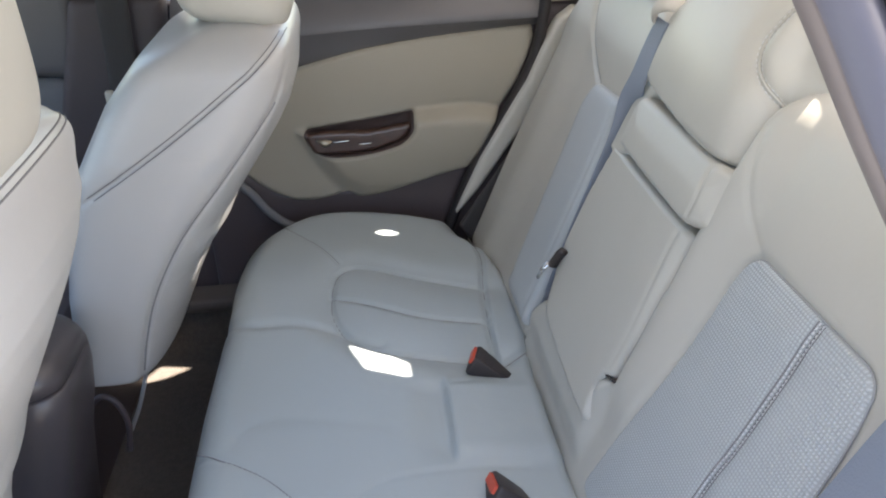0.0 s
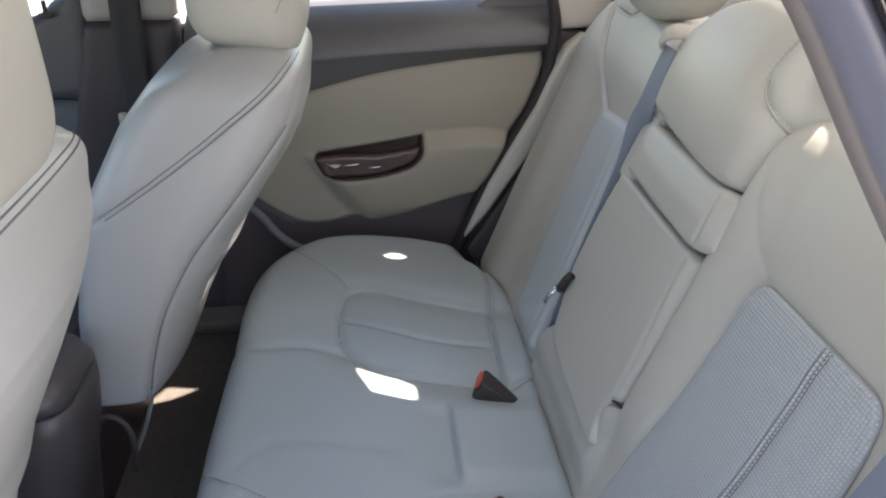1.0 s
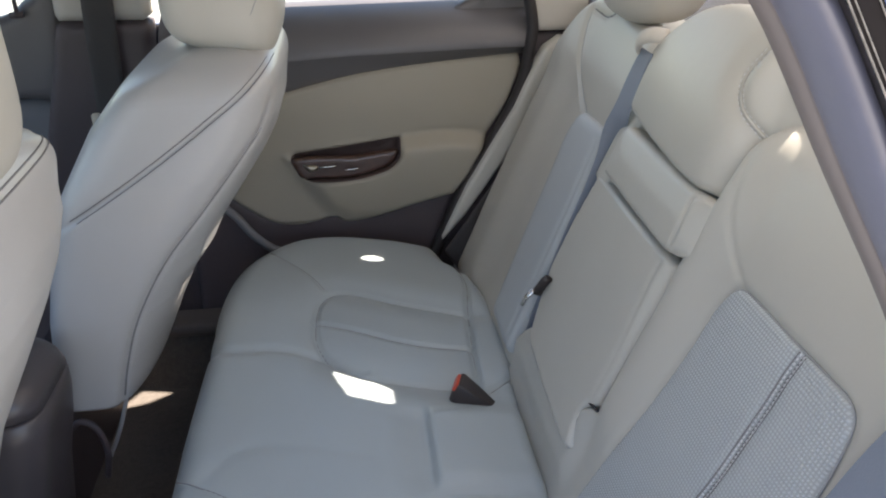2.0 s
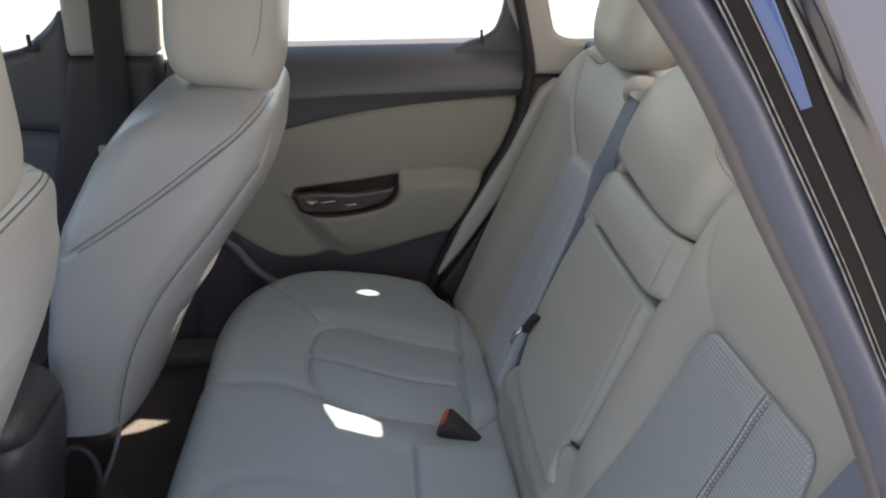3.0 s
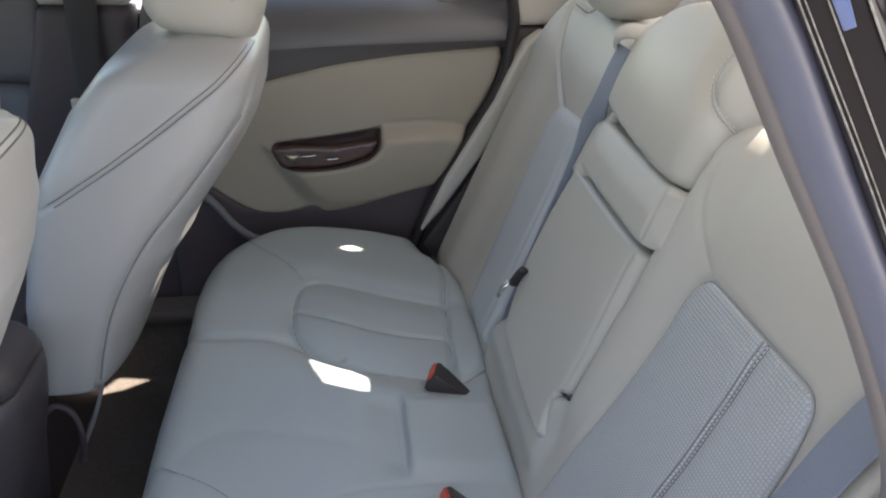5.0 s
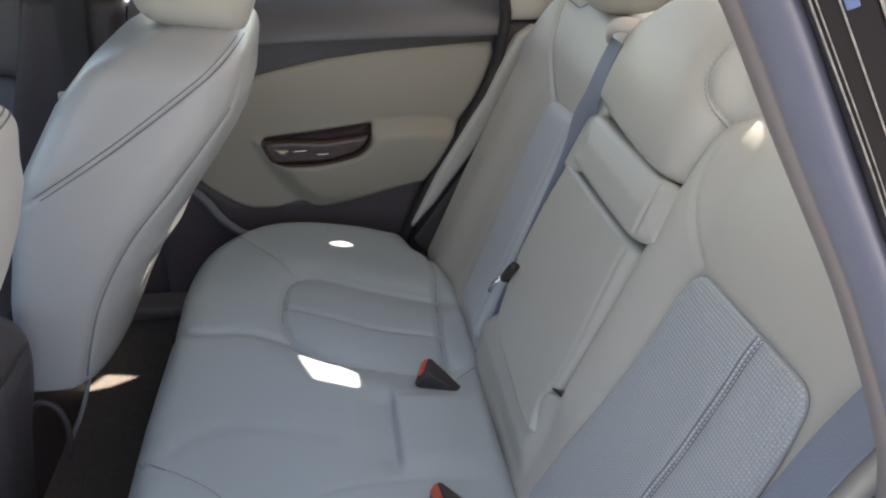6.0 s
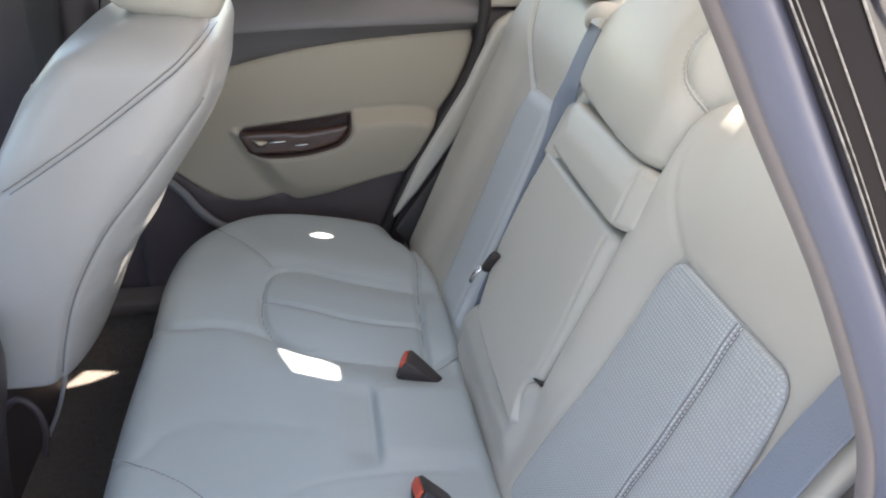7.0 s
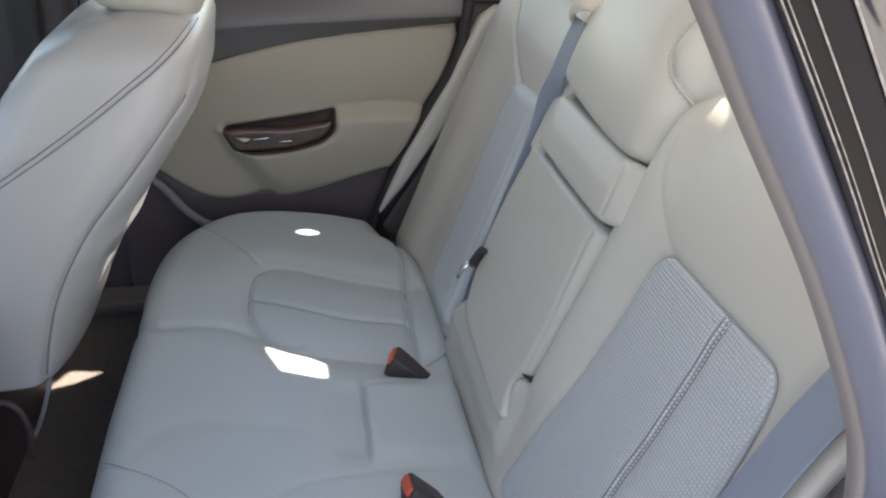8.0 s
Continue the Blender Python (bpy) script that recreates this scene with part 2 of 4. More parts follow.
def pad(name, outline, place, height, mat, parent, res=0.005, edge=0.02, skirt=0.05, label="", holes=(), tuck=0.0):
    """An upholstered panel: a closed outline in two flat coordinates, a height over it with rounded rims, and sides that go down.
    place(u, v, h) gives the world; height(q, sdf) the relief."""
    poly = np.array(outline)
    lo, hi = poly.min(0), poly.max(0)
    nx, ny = (np.ceil((hi - lo) / res)).astype(int) + 1
    gx, gy = lo[0] + np.arange(nx + 1) * res - res / 2, lo[1] + np.arange(ny + 1) * res - res / 2
    gu, gv = np.meshgrid(gx, gy, indexing="ij")
    q = np.stack([gu.ravel(), gv.ravel()], 1)
    cu, cv = np.meshgrid(gx[:-1] + res / 2, gy[:-1] + res / 2, indexing="ij")
    cells = np.stack([cu.ravel(), cv.ravel()], 1)
    keep = inside(cells, poly)
    for hole in holes:
        keep &= ~inside(cells, np.array(hole))
    ij = np.argwhere(keep.reshape(cu.shape))
    w = ny + 1
    faces = np.stack([ij[:, 0] * w + ij[:, 1], (ij[:, 0] + 1) * w + ij[:, 1], (ij[:, 0] + 1) * w + ij[:, 1] + 1, ij[:, 0] * w + ij[:, 1] + 1], 1)
    used = np.unique(faces)
    remap = np.full(len(q), -1)
    remap[used] = np.arange(len(used))
    q, faces = q[used], remap[faces]
    count = {}
    for f in faces:
        for a, b in zip(f, np.roll(f, -1)):
            key = (min(a, b), max(a, b))
            count[key] = (count.get(key, (0,))[0] + 1, a, b)
    rim = [(a, b) for c, a, b in count.values() if c == 1]
    on = np.unique([v for e in rim for v in e])
    d, near = near_line(q[on], poly, True)
    for hole in holes:
        d2, near2 = near_line(q[on], hole, True)
        near[d2 < d], d = near2[d2 < d], np.minimum(d, d2)
    q[on] = near
    sdf, _ = near_line(q, poly, True)
    for hole in holes:
        sdf = np.minimum(sdf, near_line(q, hole, True)[0])
    h = height(q, sdf)
    if edge:
        r = edge(q) if callable(edge) else edge
        t = np.clip(1 - sdf / r, 0, 1)
        h = h - r * (1 - np.sqrt(np.maximum(1 - t * t, 0)))
    top = place(q[:, 0], q[:, 1], h)
    mid = q.mean(0)
    low_q = q[on] + (mid - q[on]) * tuck
    low = place(low_q[:, 0], low_q[:, 1], h[on] - skirt)
    index = {v: len(q) + i for i, v in enumerate(on)}
    sides = [(a, b, index[b], index[a]) for a, b in rim]
    uv = np.concatenate([q, low_q])
    return part(name, np.concatenate([top, low]), [tuple(f) for f in faces] + sides, mat, parent, label, uv=uv)


def loft(name, rings, mat, parent, label="", cap=True, closed=True, smooth=True):
    """Rings of equal length, joined one to the next."""
    r = np.array(rings, float)
    n, m, _ = r.shape
    faces = []
    for i in range(n - 1):
        for j in range(m if closed else m - 1):
            k = (j + 1) % m
            faces.append((i * m + j, i * m + k, (i + 1) * m + k, (i + 1) * m + j))
    verts = r.reshape(-1, 3)
    if cap and closed:
        faces += [tuple(range(m)), tuple(range((n - 1) * m, n * m))[::-1]]
    return part(name, verts, faces, mat, parent, label, smooth)


def sweep(name, line, section, mat, parent, label="", up=(0, 1, 0), closed=False, cap=True):
    """A section (a, b) carried along a line: a across, b along `up`."""
    p = np.array(line, float)
    t = np.gradient(p, axis=0)
    t /= np.linalg.norm(t, axis=1)[:, None]
    u = np.array(up, float)
    rings = []
    for i in range(len(p)):
        a = np.cross(t[i], u)
        a /= np.linalg.norm(a)
        b = np.cross(a, t[i])
        rings.append([p[i] + s[0] * a + s[1] * b for s in section])
    return loft(name, rings, mat, parent, label, cap=cap)


def ring(radius, n=10, ry=None):
    return [(radius * math.cos(2 * math.pi * k / n), (ry or radius) * math.sin(2 * math.pi * k / n)) for k in range(n)]


def tube(name, line, radius, mat, parent, label="", n=8):
    return sweep(name, line, ring(radius, n), mat, parent, label, up=(0.13, 0.31, 0.94))


def box_mesh(name, lo, hi, mat, parent=None, label="", bevel=0.006):
    bm = bmesh.new()
    bmesh.ops.create_cube(bm, size=1)
    lo, hi = Vector(lo), Vector(hi)
    for v in bm.verts:
        v.co = Vector([lo[i] + (v.co[i] + 0.5) * (hi[i] - lo[i]) for i in range(3)])
    if bevel:
        bmesh.ops.bevel(bm, geom=list(bm.edges), offset=bevel, segments=3, affect="EDGES", profile=0.5)
    me = bpy.data.meshes.new(name)
    bm.to_mesh(me)
    bm.free()
    me.materials.append(mat)
    return under_parent(new(name, me), parent, label)


def smoothstep(a, b, x):
    t = np.clip((x - a) / (b - a), 0, 1)
    return t * t * (3 - 2 * t)


def plate(name, outline, y, mat, parent, thick=0.012, edge=0.006, res=0.008, label="", relief=None, holes=(), kind=""):
    """A panel that stands across the car's width at y, facing the camera's side; outline in (x, z)."""
    f = (lambda u, v, h: np.stack([u, (y(u, v) if callable(y) else y + 0 * u) - h, v], 1))
    ob = pad(name, outline, f, relief or (lambda q, s: 0 * s), mat, parent, res=res, edge=edge, skirt=thick, label=label, holes=holes)
    return ob


# ---- outside ----
g = part("ground", [(-400, -400, 0), (400, -400, 0), (400, 400, 0), (-400, 400, 0)], [(0, 1, 2, 3)], CONCRETE, smooth=False)
tagged(g, "pale sunlit concrete yard round the car", "ground", kind="structure")


def parked_car(at):
    """A saloon car, side on, mirrored in the dark body paint; at is the middle of its footprint."""
    car = empty("parked_car", "white parked saloon car with dark windows and red tail lamps", "car", (at[0], at[1], 0))
    outline = [(-2.15, 0.62, 0.30), (-2.05, 0.86, 0.22), (-1.2, 0.96, 0.20), (0.0, 0.98, 0.20), (1.3, 1.0, 0.20), (2.0, 0.98, 0.24), (2.15, 0.72, 0.34)]
    run = curve(outline, 0.1)
    rings = []
    for x, top, low in run:
        half = 0.86 - 0.10 * (abs(x) / 2.15) ** 6
        sec = rounded([(-half, low), (half, low), (half, (low + top) / 2), (half - 0.06, top), (-half + 0.06, top), (-half, (low + top) / 2)], 0.09, 5)
        rings.append([(at[0] + x, at[1] + y, z) for y, z in sec])
    loft("body", rings, WHITE_PAINT, car, "white painted body")
    cabin = []
    for x0, x1, half, z in ((-1.05, 1.65, 0.78, 0.94), (-0.72, 1.32, 0.70, 1.18), (-0.38, 1.00, 0.62, 1.38), (-0.10, 0.80, 0.52, 1.44)):
        cabin.append([(at[0] + x, at[1] + y, z) for x, y in rounded([(x0, -half), (x1, -half), (x1, half), (x0, half)], 0.16, 6)])
    glasshouse = loft("cabin", cabin, TINTED, car, "dark tinted cabin windows")
    roof_rows = [[(at[0] + x, at[1] + y, z) for x, y in rounded([(x0, -w), (x1, -w), (x1, w), (x0, w)], 0.16, 6)] for x0, x1, w, z in ((-0.42, 1.04, 0.64, 1.372), (-0.36, 0.98, 0.60, 1.42), (-0.08, 0.78, 0.50, 1.455))]
    loft("roof", roof_rows, WHITE_PAINT, glasshouse, "white roof")
    for x in (-1.35, 1.30):
        for side in (-1, 1):
            y = at[1] + side * 0.80
            tyre = sweep("wheel", [(at[0] + x + 0.27 * math.cos(a), y, 0.31 + 0.27 * math.sin(a)) for a in np.linspace(0, 2 * math.pi, 33)], ring(0.055, 10, 0.095), RUBBER_DARK, car, "black tyre")
            loft("rim", [[(at[0] + x + r * math.cos(a), y + side * d, 0.31 + r * math.sin(a)) for a in np.linspace(0, 2 * math.pi, 24, endpoint=False)] for r, d in ((0.225, 0.05), (0.21, 0.085), (0.12, 0.07), (0.01, 0.075))], STEEL, tyre, "silver wheel rim")
    for side in (-1, 1):
        box_mesh("tail_lamp", (at[0] + 1.92, at[1] + side * 0.72 - 0.13, 0.52), (at[0] + 2.14, at[1] + side * 0.72 + 0.13, 0.72), RED, car, "red tail lamp", bevel=0.03)
    return car


parked_car((-0.2, -4.1))

# ---- the shell of the car ----
# floor with a tunnel between the seats
fy = np.linspace(0.06, 1.44, 70)
fx = np.linspace(-1.7, 0.25, 60)
fu, fv = np.meshgrid(fx, fy, indexing="ij")
fz = 0.27 + 0.10 * np.exp(-((fv - 0.72) / 0.11) ** 4) + 0.13 * smoothstep(1.345, 1.375, fv) + 0.13 * smoothstep(0.13, 0.08, fv)
fl = part("floor", np.stack([fu.ravel(), fv.ravel(), fz.ravel()], 1),
          [(i * 70 + j, (i + 1) * 70 + j, (i + 1) * 70 + j + 1, i * 70 + j + 1) for i in range(59) for j in range(69)], CARPET)
tagged(fl, "dark brown-black carpet on the car floor", "carpet", kind="structure")
under = box_mesh("underbody", (-1.8, 0.0, 0.16), (1.6, 1.5, 0.255), DARK, bevel=0.02)
tagged(under, "dark underside of the car", "floor pan", kind="structure")

# roof
ru, rv = np.meshgrid(np.linspace(-1.35, -0.045, 30), np.linspace(0.15, 1.34, 30), indexing="ij")
rz = 1.42 - 0.06 * ((rv - 0.73) / 0.57) ** 2 - 0.05 * ((ru + 0.45) / 0.9) ** 2
top = np.stack([ru.ravel(), rv.ravel(), rz.ravel() + 0.04], 1)
bot = np.stack([ru.ravel(), rv.ravel(), rz.ravel()], 1)
q4 = [(i * 30 + j, (i + 1) * 30 + j, (i + 1) * 30 + j + 1, i * 30 + j + 1) for i in range(29) for j in range(29)]
roof = part("ceiling", bot, q4, HEADLINER)
tagged(roof, "pale fabric headliner of the car roof", "ceiling", kind="structure")
skin = part("roof_panel", top, q4, PAINT)
tagged(skin, "glossy black steel roof panel", "roof", kind="structure")

# outer skin: bonnet, boot, lower sides, windscreen and wheels
def skin_block(name, stations, label, category):
    """Painted sheet metal across the car: stations of x, underside, top and half width."""
    rings = []
    for x, low, high, half in stations:
        sec = rounded([(-half, low), (half, low), (half, high - 0.10), (half - 0.12, high), (-half + 0.12, high), (-half, high - 0.10)], 0.07, 5)
        rings.append([(x, 0.75 + y, z) for y, z in sec])
    return tagged(loft(name, rings, PAINT, None), label, category, kind="structure")


skin_block("bonnet", ((-3.02, 0.34, 0.62, 0.60), (-2.95, 0.26, 0.74, 0.70), (-2.6, 0.22, 0.84, 0.76), (-2.1, 0.22, 0.90, 0.785), (-1.78, 0.24, 0.95, 0.79)), "glossy black bonnet and front wings of the car", "bonnet")
skin_block("boot", ((0.98, 0.24, 0.98, 0.785), (1.30, 0.24, 0.98, 0.77), (1.62, 0.26, 0.95, 0.73), (1.72, 0.34, 0.86, 0.66)), "glossy black boot and rear wings of the car", "boot")
side_skin = box_mesh("body_side", (-1.79, 1.518, 0.22), (0.99, 1.545, 0.985), PAINT, bevel=0.012)
tagged(side_skin, "glossy black outer side of the closed doors", "car body", kind="structure")
near_wing = box_mesh("rear_wing", (0.34, -0.035, 0.24), (0.99, 0.055, 0.965), PAINT, bevel=0.03)
tagged(near_wing, "glossy black rear wing beside the doorway", "car body", kind="structure")
screen = part("windscreen", [(-1.84, 0.10, 0.95), (-1.84, 1.40, 0.95), (-1.34, 1.30, 1.42), (-1.34, 0.20, 1.42)], [(0, 1, 2, 3)], GLASS, smooth=False)
screen.visible_shadow = False
tagged(screen, "clear sloping windscreen", "windscreen", kind="structure")
for x in (-2.25, 0.48):
    for y, side in ((0.10, -1), (1.40, 1)):
        wheel = empty("wheel", "black tyre on a silver rim, standing on the yard", "wheel", (x, y, 0), group="wheels of the car", kind="structure")
        sweep("tyre", [(x + 0.255 * math.cos(a), y, 0.32 + 0.255 * math.sin(a)) for a in np.linspace(0, 2 * math.pi, 41)], ring(0.065, 10, 0.10), RUBBER_DARK, wheel, "black tyre")
        loft("rim", [[(x + r * math.cos(a), y + side * d, 0.32 + r * math.sin(a)) for a in np.linspace(0, 2 * math.pi, 30, endpoint=False)] for r, d in ((0.20, 0.05), (0.195, 0.09), (0.12, 0.075), (0.01, 0.08))], STEEL, wheel, "silver rim")

# ---- unseen rear sheet, added to shape the sun patches ----
# each hole lets the sun land on one chosen patch of seat or floor
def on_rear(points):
    """Where sunlight that lands on these places crosses the unseen rear sheet's plane, as (y, height along it)."""
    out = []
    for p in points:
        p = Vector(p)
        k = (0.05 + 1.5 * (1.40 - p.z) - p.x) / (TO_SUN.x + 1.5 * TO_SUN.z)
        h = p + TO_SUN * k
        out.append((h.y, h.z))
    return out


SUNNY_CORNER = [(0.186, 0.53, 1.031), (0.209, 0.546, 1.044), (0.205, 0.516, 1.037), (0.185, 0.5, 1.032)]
sun_holes = [
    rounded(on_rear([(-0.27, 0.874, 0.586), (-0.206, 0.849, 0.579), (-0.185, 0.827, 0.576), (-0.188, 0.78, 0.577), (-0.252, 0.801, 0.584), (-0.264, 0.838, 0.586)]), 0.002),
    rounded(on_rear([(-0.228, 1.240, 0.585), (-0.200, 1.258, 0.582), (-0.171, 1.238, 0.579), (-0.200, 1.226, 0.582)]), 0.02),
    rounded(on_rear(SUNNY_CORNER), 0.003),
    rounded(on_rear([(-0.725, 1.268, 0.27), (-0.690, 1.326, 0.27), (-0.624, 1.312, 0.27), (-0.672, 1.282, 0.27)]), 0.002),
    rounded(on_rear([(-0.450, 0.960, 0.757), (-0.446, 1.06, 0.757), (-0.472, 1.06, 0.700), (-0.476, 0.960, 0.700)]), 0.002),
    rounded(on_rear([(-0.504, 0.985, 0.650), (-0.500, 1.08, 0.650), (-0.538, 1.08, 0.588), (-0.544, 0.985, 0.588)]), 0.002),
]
rear = pad("sun_mask", [(0.03, 0.75), (1.47, 0.75), (1.47, 1.50), (0.03, 1.50)],
           lambda u, v, h: np.stack([0.05 + 1.5 * (1.40 - v) + h, u, v], 1), lambda q, s: 0 * s, SUN_MASK_CLOTH, None, res=0.004, edge=0, skirt=0.001, holes=sun_holes)
tagged(rear, "unseen pale sheet behind the seats, holed to shape the sun patches", "window blind", kind="structure")

# added bar, out of view: stops light between the roof and the rear sheet
header = box_mesh("roof_header", (-0.14, 0.15, 1.415), (-0.085, 1.34, 1.50), PILLAR, bevel=0.012)
tagged(header, "unseen pale bar closing the gap between roof and rear sheet", "roof header", kind="structure")
# rails out of view: keep sun off the far door, sky off the cushion
for y, end in ((1.405, 0.36), (0.095, -0.10)):
    rail = sweep("roof_rail", [(-1.35, y, 1.39), (-0.6, y, 1.41), (-0.3, y, 1.41), (end, y, 1.40)], ring(0.07, 14, 0.05), PILLAR, None, up=(0, 0, 1))
    tagged(rail, "pale trim along the roof edge", "roof rail", kind="structure")

# ---- far rear door ----

door = empty("door_1", "closed rear car door, beige panel with dark upper and lower trim", "car door", (-0.2, 1.43, 0.4), kind="structure")
pull = rounded([(-0.345, 0.746), (-0.126, 0.774), (-0.128, 0.738), (-0.150, 0.715), (-0.205, 0.699), (-0.260, 0.694), (-0.328, 0.697)], [0.016, 0.005, 0.016, 0.02, 0.03, 0.03, 0.026])
arm_top = curve([(-0.36, 0.747), (-0.20, 0.771), (-0.083, 0.781), (0.0, 0.781), (0.06, 0.766)])
arm_fold = curve([(-0.36, 0.742), (-0.325, 0.682), (-0.29, 0.628), (-0.262, 0.603), (-0.24, 0.585)])
ARM = np.concatenate([arm_top, [(0.06, 0.60)], arm_fold[::-1]])


def door_relief(q, s):
    d, _ = near_line(q, ARM, True)
    sd = np.where(inside(q, ARM), d, -d)
    top = near_line(q, arm_top)[0]
    rim = smoothstep(-0.003, 0.030, sd) * np.exp(-((top / 0.05) ** 2)) + smoothstep(-0.010, 0.040, sd) * (1 - np.exp(-((top / 0.05) ** 2)))
    h = 0.036 * rim * smoothstep(0.54, 0.72, q[:, 1]) - 0.003 * np.exp(-((top / 0.004) ** 2)) * smoothstep(-0.13, -0.10, q[:, 0])
    h = h + 0.012 * np.exp(-(((q[:, 1] - 0.83) / 0.10) ** 2))
    return h


beige = np.concatenate([curve([(-0.52, 0.805), (-0.42, 0.845), (-0.34, 0.870), (-0.209, 0.899), (-0.10, 0.913), (0.0, 0.921), (0.108, 0.927)]),
                        curve([(0.112, 0.905), (0.102, 0.873), (0.078, 0.819), (0.042, 0.762), (0.0, 0.684)]),
                        curve([(-0.022, 0.652), (-0.10, 0.630), (-0.17, 0.605), (-0.215, 0.595), (-0.245, 0.594), (-0.268, 0.606), (-0.30, 0.598), (-0.345, 0.592), (-0.39, 0.600), (-0.43, 0.625), (-0.463, 0.652), (-0.52, 0.70)])])
plate("door_panel", beige, 1.405, VINYL, door, thick=0.02, edge=0.006, res=0.005, relief=door_relief, holes=[pull], label="beige vinyl door panel with moulded armrest")
# pull cup: a dark recess with a veneered lower lip and a lever
cup_c = pull.mean(0)


cup_y = 1.405 - door_relief(pull, None)


def cup_ring(scale, depth, flat):
    return [(cup_c[0] + (p[0] - cup_c[0]) * scale, (y + (1.38 - y) * flat) + depth, cup_c[1] + (p[1] - cup_c[1]) * scale) for p, y in zip(pull, cup_y)]


cup = loft("pull_cup", [cup_ring(*k) for k in ((1.004, 0.003, 0), (0.99, 0.001, 0), (0.97, 0.004, 0), (0.955, 0.014, 0.5), (0.93, 0.024, 1), (0.80, 0.030, 1), (0.4, 0.031, 1), (0.01, 0.031, 1))], CUP, door, "dark recess of the door pull", cap=False)
lip = rounded([(-0.342, 0.741), (-0.300, 0.744), (-0.215, 0.741), (-0.131, 0.752), (-0.134, 0.735), (-0.153, 0.7175), (-0.206, 0.702), (-0.260, 0.6975), (-0.325, 0.700)], 0.010)
plate("veneer", lip, 1.380, WOOD, cup, thick=0.012, edge=0.004, res=0.004, label="glossy dark wood-grain veneer")
lever = rounded([(-0.322, 0.732), (-0.296, 0.730), (-0.286, 0.726), (-0.296, 0.716), (-0.306, 0.715)], 0.005)
plate("handle", lever, 1.374, WORN, cup, thick=0.010, edge=0.004, res=0.003, label="worn metal door lever")
sweep("handle_trim", curve([(-0.286, 1.371, 0.727), (-0.270, 1.370, 0.728), (-0.254, 1.371, 0.729)]), ring(0.0014, 8), CHROME, cup, "chrome lever edge")
sweep("handle_trim", curve([(-0.238, 1.371, 0.720), (-0.224, 1.370, 0.7205), (-0.211, 1.371, 0.721)]), ring(0.0014, 8), CHROME, cup, "chrome lever edge")
# dark ledge above the panel, rolling over to the glass
lx = np.linspace(-0.56, 0.135, 60)
base = np.interp(lx, [-0.56, -0.42, -0.34, -0.209, -0.10, 0.0, 0.108, 0.14], [0.79, 0.845, 0.868, 0.896, 0.911, 0.919, 0.927, 0.929])
crease = np.maximum(np.interp(lx, [-0.56, -0.325, -0.207, -0.044, 0.14], [0.922, 0.934, 0.939, 0.942, 0.944]), base + 0.008)
rows = []
for x, b, k in zip(lx, base, crease):
    top_z = 1.022 + 0.004 * x
    row = [(x, 1.412, b - 0.004), (x, 1.404, b + 0.001), (x, 1.398, b + 0.3 * (k - b)), (x, 1.390, b + 0.8 * (k - b)), (x, 1.384, k - 0.002), (x, 1.383, k)]
    for a in range(8, 89, 8):
        a = radians(a)
        row.append((x, 1.384 + 0.130 * (1 - math.cos(a)) ** 0.9, k + (top_z - k) * math.sin(a)))
    rows.append(row)
loft("ledge", rows, DARK_LEDGE, door, "dark soft-touch window ledge", closed=False)
# rounded corner trim at the back of the window
corner = np.concatenate([curve([(-0.07, 0.955), (-0.04, 0.985), (-0.018, 1.004), (0.010, 1.019), (0.049, 1.032), (0.069, 1.044), (0.080, 1.065), (0.089, 1.10), (0.10, 1.20)]), [(0.17, 1.20), (0.135, 0.955)]])
plate("corner_trim", corner, 1.440, DARK_LEDGE, door, thick=0.02, edge=0.007, res=0.006, label="dark curved trim at the window corner")
sweep("lock_pin", [(0.043, 1.436, 1.026), (0.043, 1.436, 1.044), (0.043, 1.436, 1.048)], ring(0.0028, 8), DARK, door, "dark lock button")
tube("pin_base", [(0.043, 1.436, 1.022), (0.043, 1.436, 1.032)], 0.0055, DARK, door)
low = np.concatenate([[(-0.56, 0.70), (-0.463, 0.66), (-0.39, 0.61), (-0.28, 0.612), (-0.10, 0.64), (0.02, 0.69)], [(-0.024, 0.600), (-0.06, 0.50), (-0.12, 0.36), (-0.56, 0.36)]])
plate("lower_panel", low, 1.412, DARK, door, thick=0.02, edge=0.01, res=0.01, label="dark lower door panel")
sweep("pocket_edge", curve([(-0.50, 1.398, 0.66), (-0.46, 1.39, 0.625), (-0.43, 1.385, 0.585), (-0.39, 1.385, 0.55), (-0.33, 1.39, 0.53)]), ring(0.009, 10), BLUEGREY, door, "grey pocket edge")
plate("door_edge", [(-0.05, 0.60), (-0.05, 0.955), (0.15, 0.955), (0.15, 0.60)], 1.416, DARK, door, thick=0.015, edge=0, res=0.02, label="dark inner edge of the door")
pane = part("window_pane", [(-0.60, 1.508, 1.00), (0.16, 1.508, 1.00), (0.12, 1.40, 1.36), (-0.60, 1.40, 1.36)], [(0, 1, 2, 3)], GLASS, door, "clear side window", smooth=False)
pane.visible_shadow = False

# rubber seal round the door's rear edge
seal_line = curve([(x, 1.385, z) for x, z in [(0.095, 1.15), (0.116, 1.06), (0.130, 0.985), (0.126, 0.940), (0.114, 0.876), (0.089, 0.820), (0.056, 0.760), (-0.004, 0.660), (-0.056, 0.540), (-0.088, 0.44), (-0.16, 0.37), (-0.5, 0.355)]], 0.01)
seal = sweep("door_seal", seal_line, ring(0.011, 12, 0.016), RUBBER_DARK, None)
tagged(seal, "dark rubber seal along the closed rear door", "door seal", kind="structure")

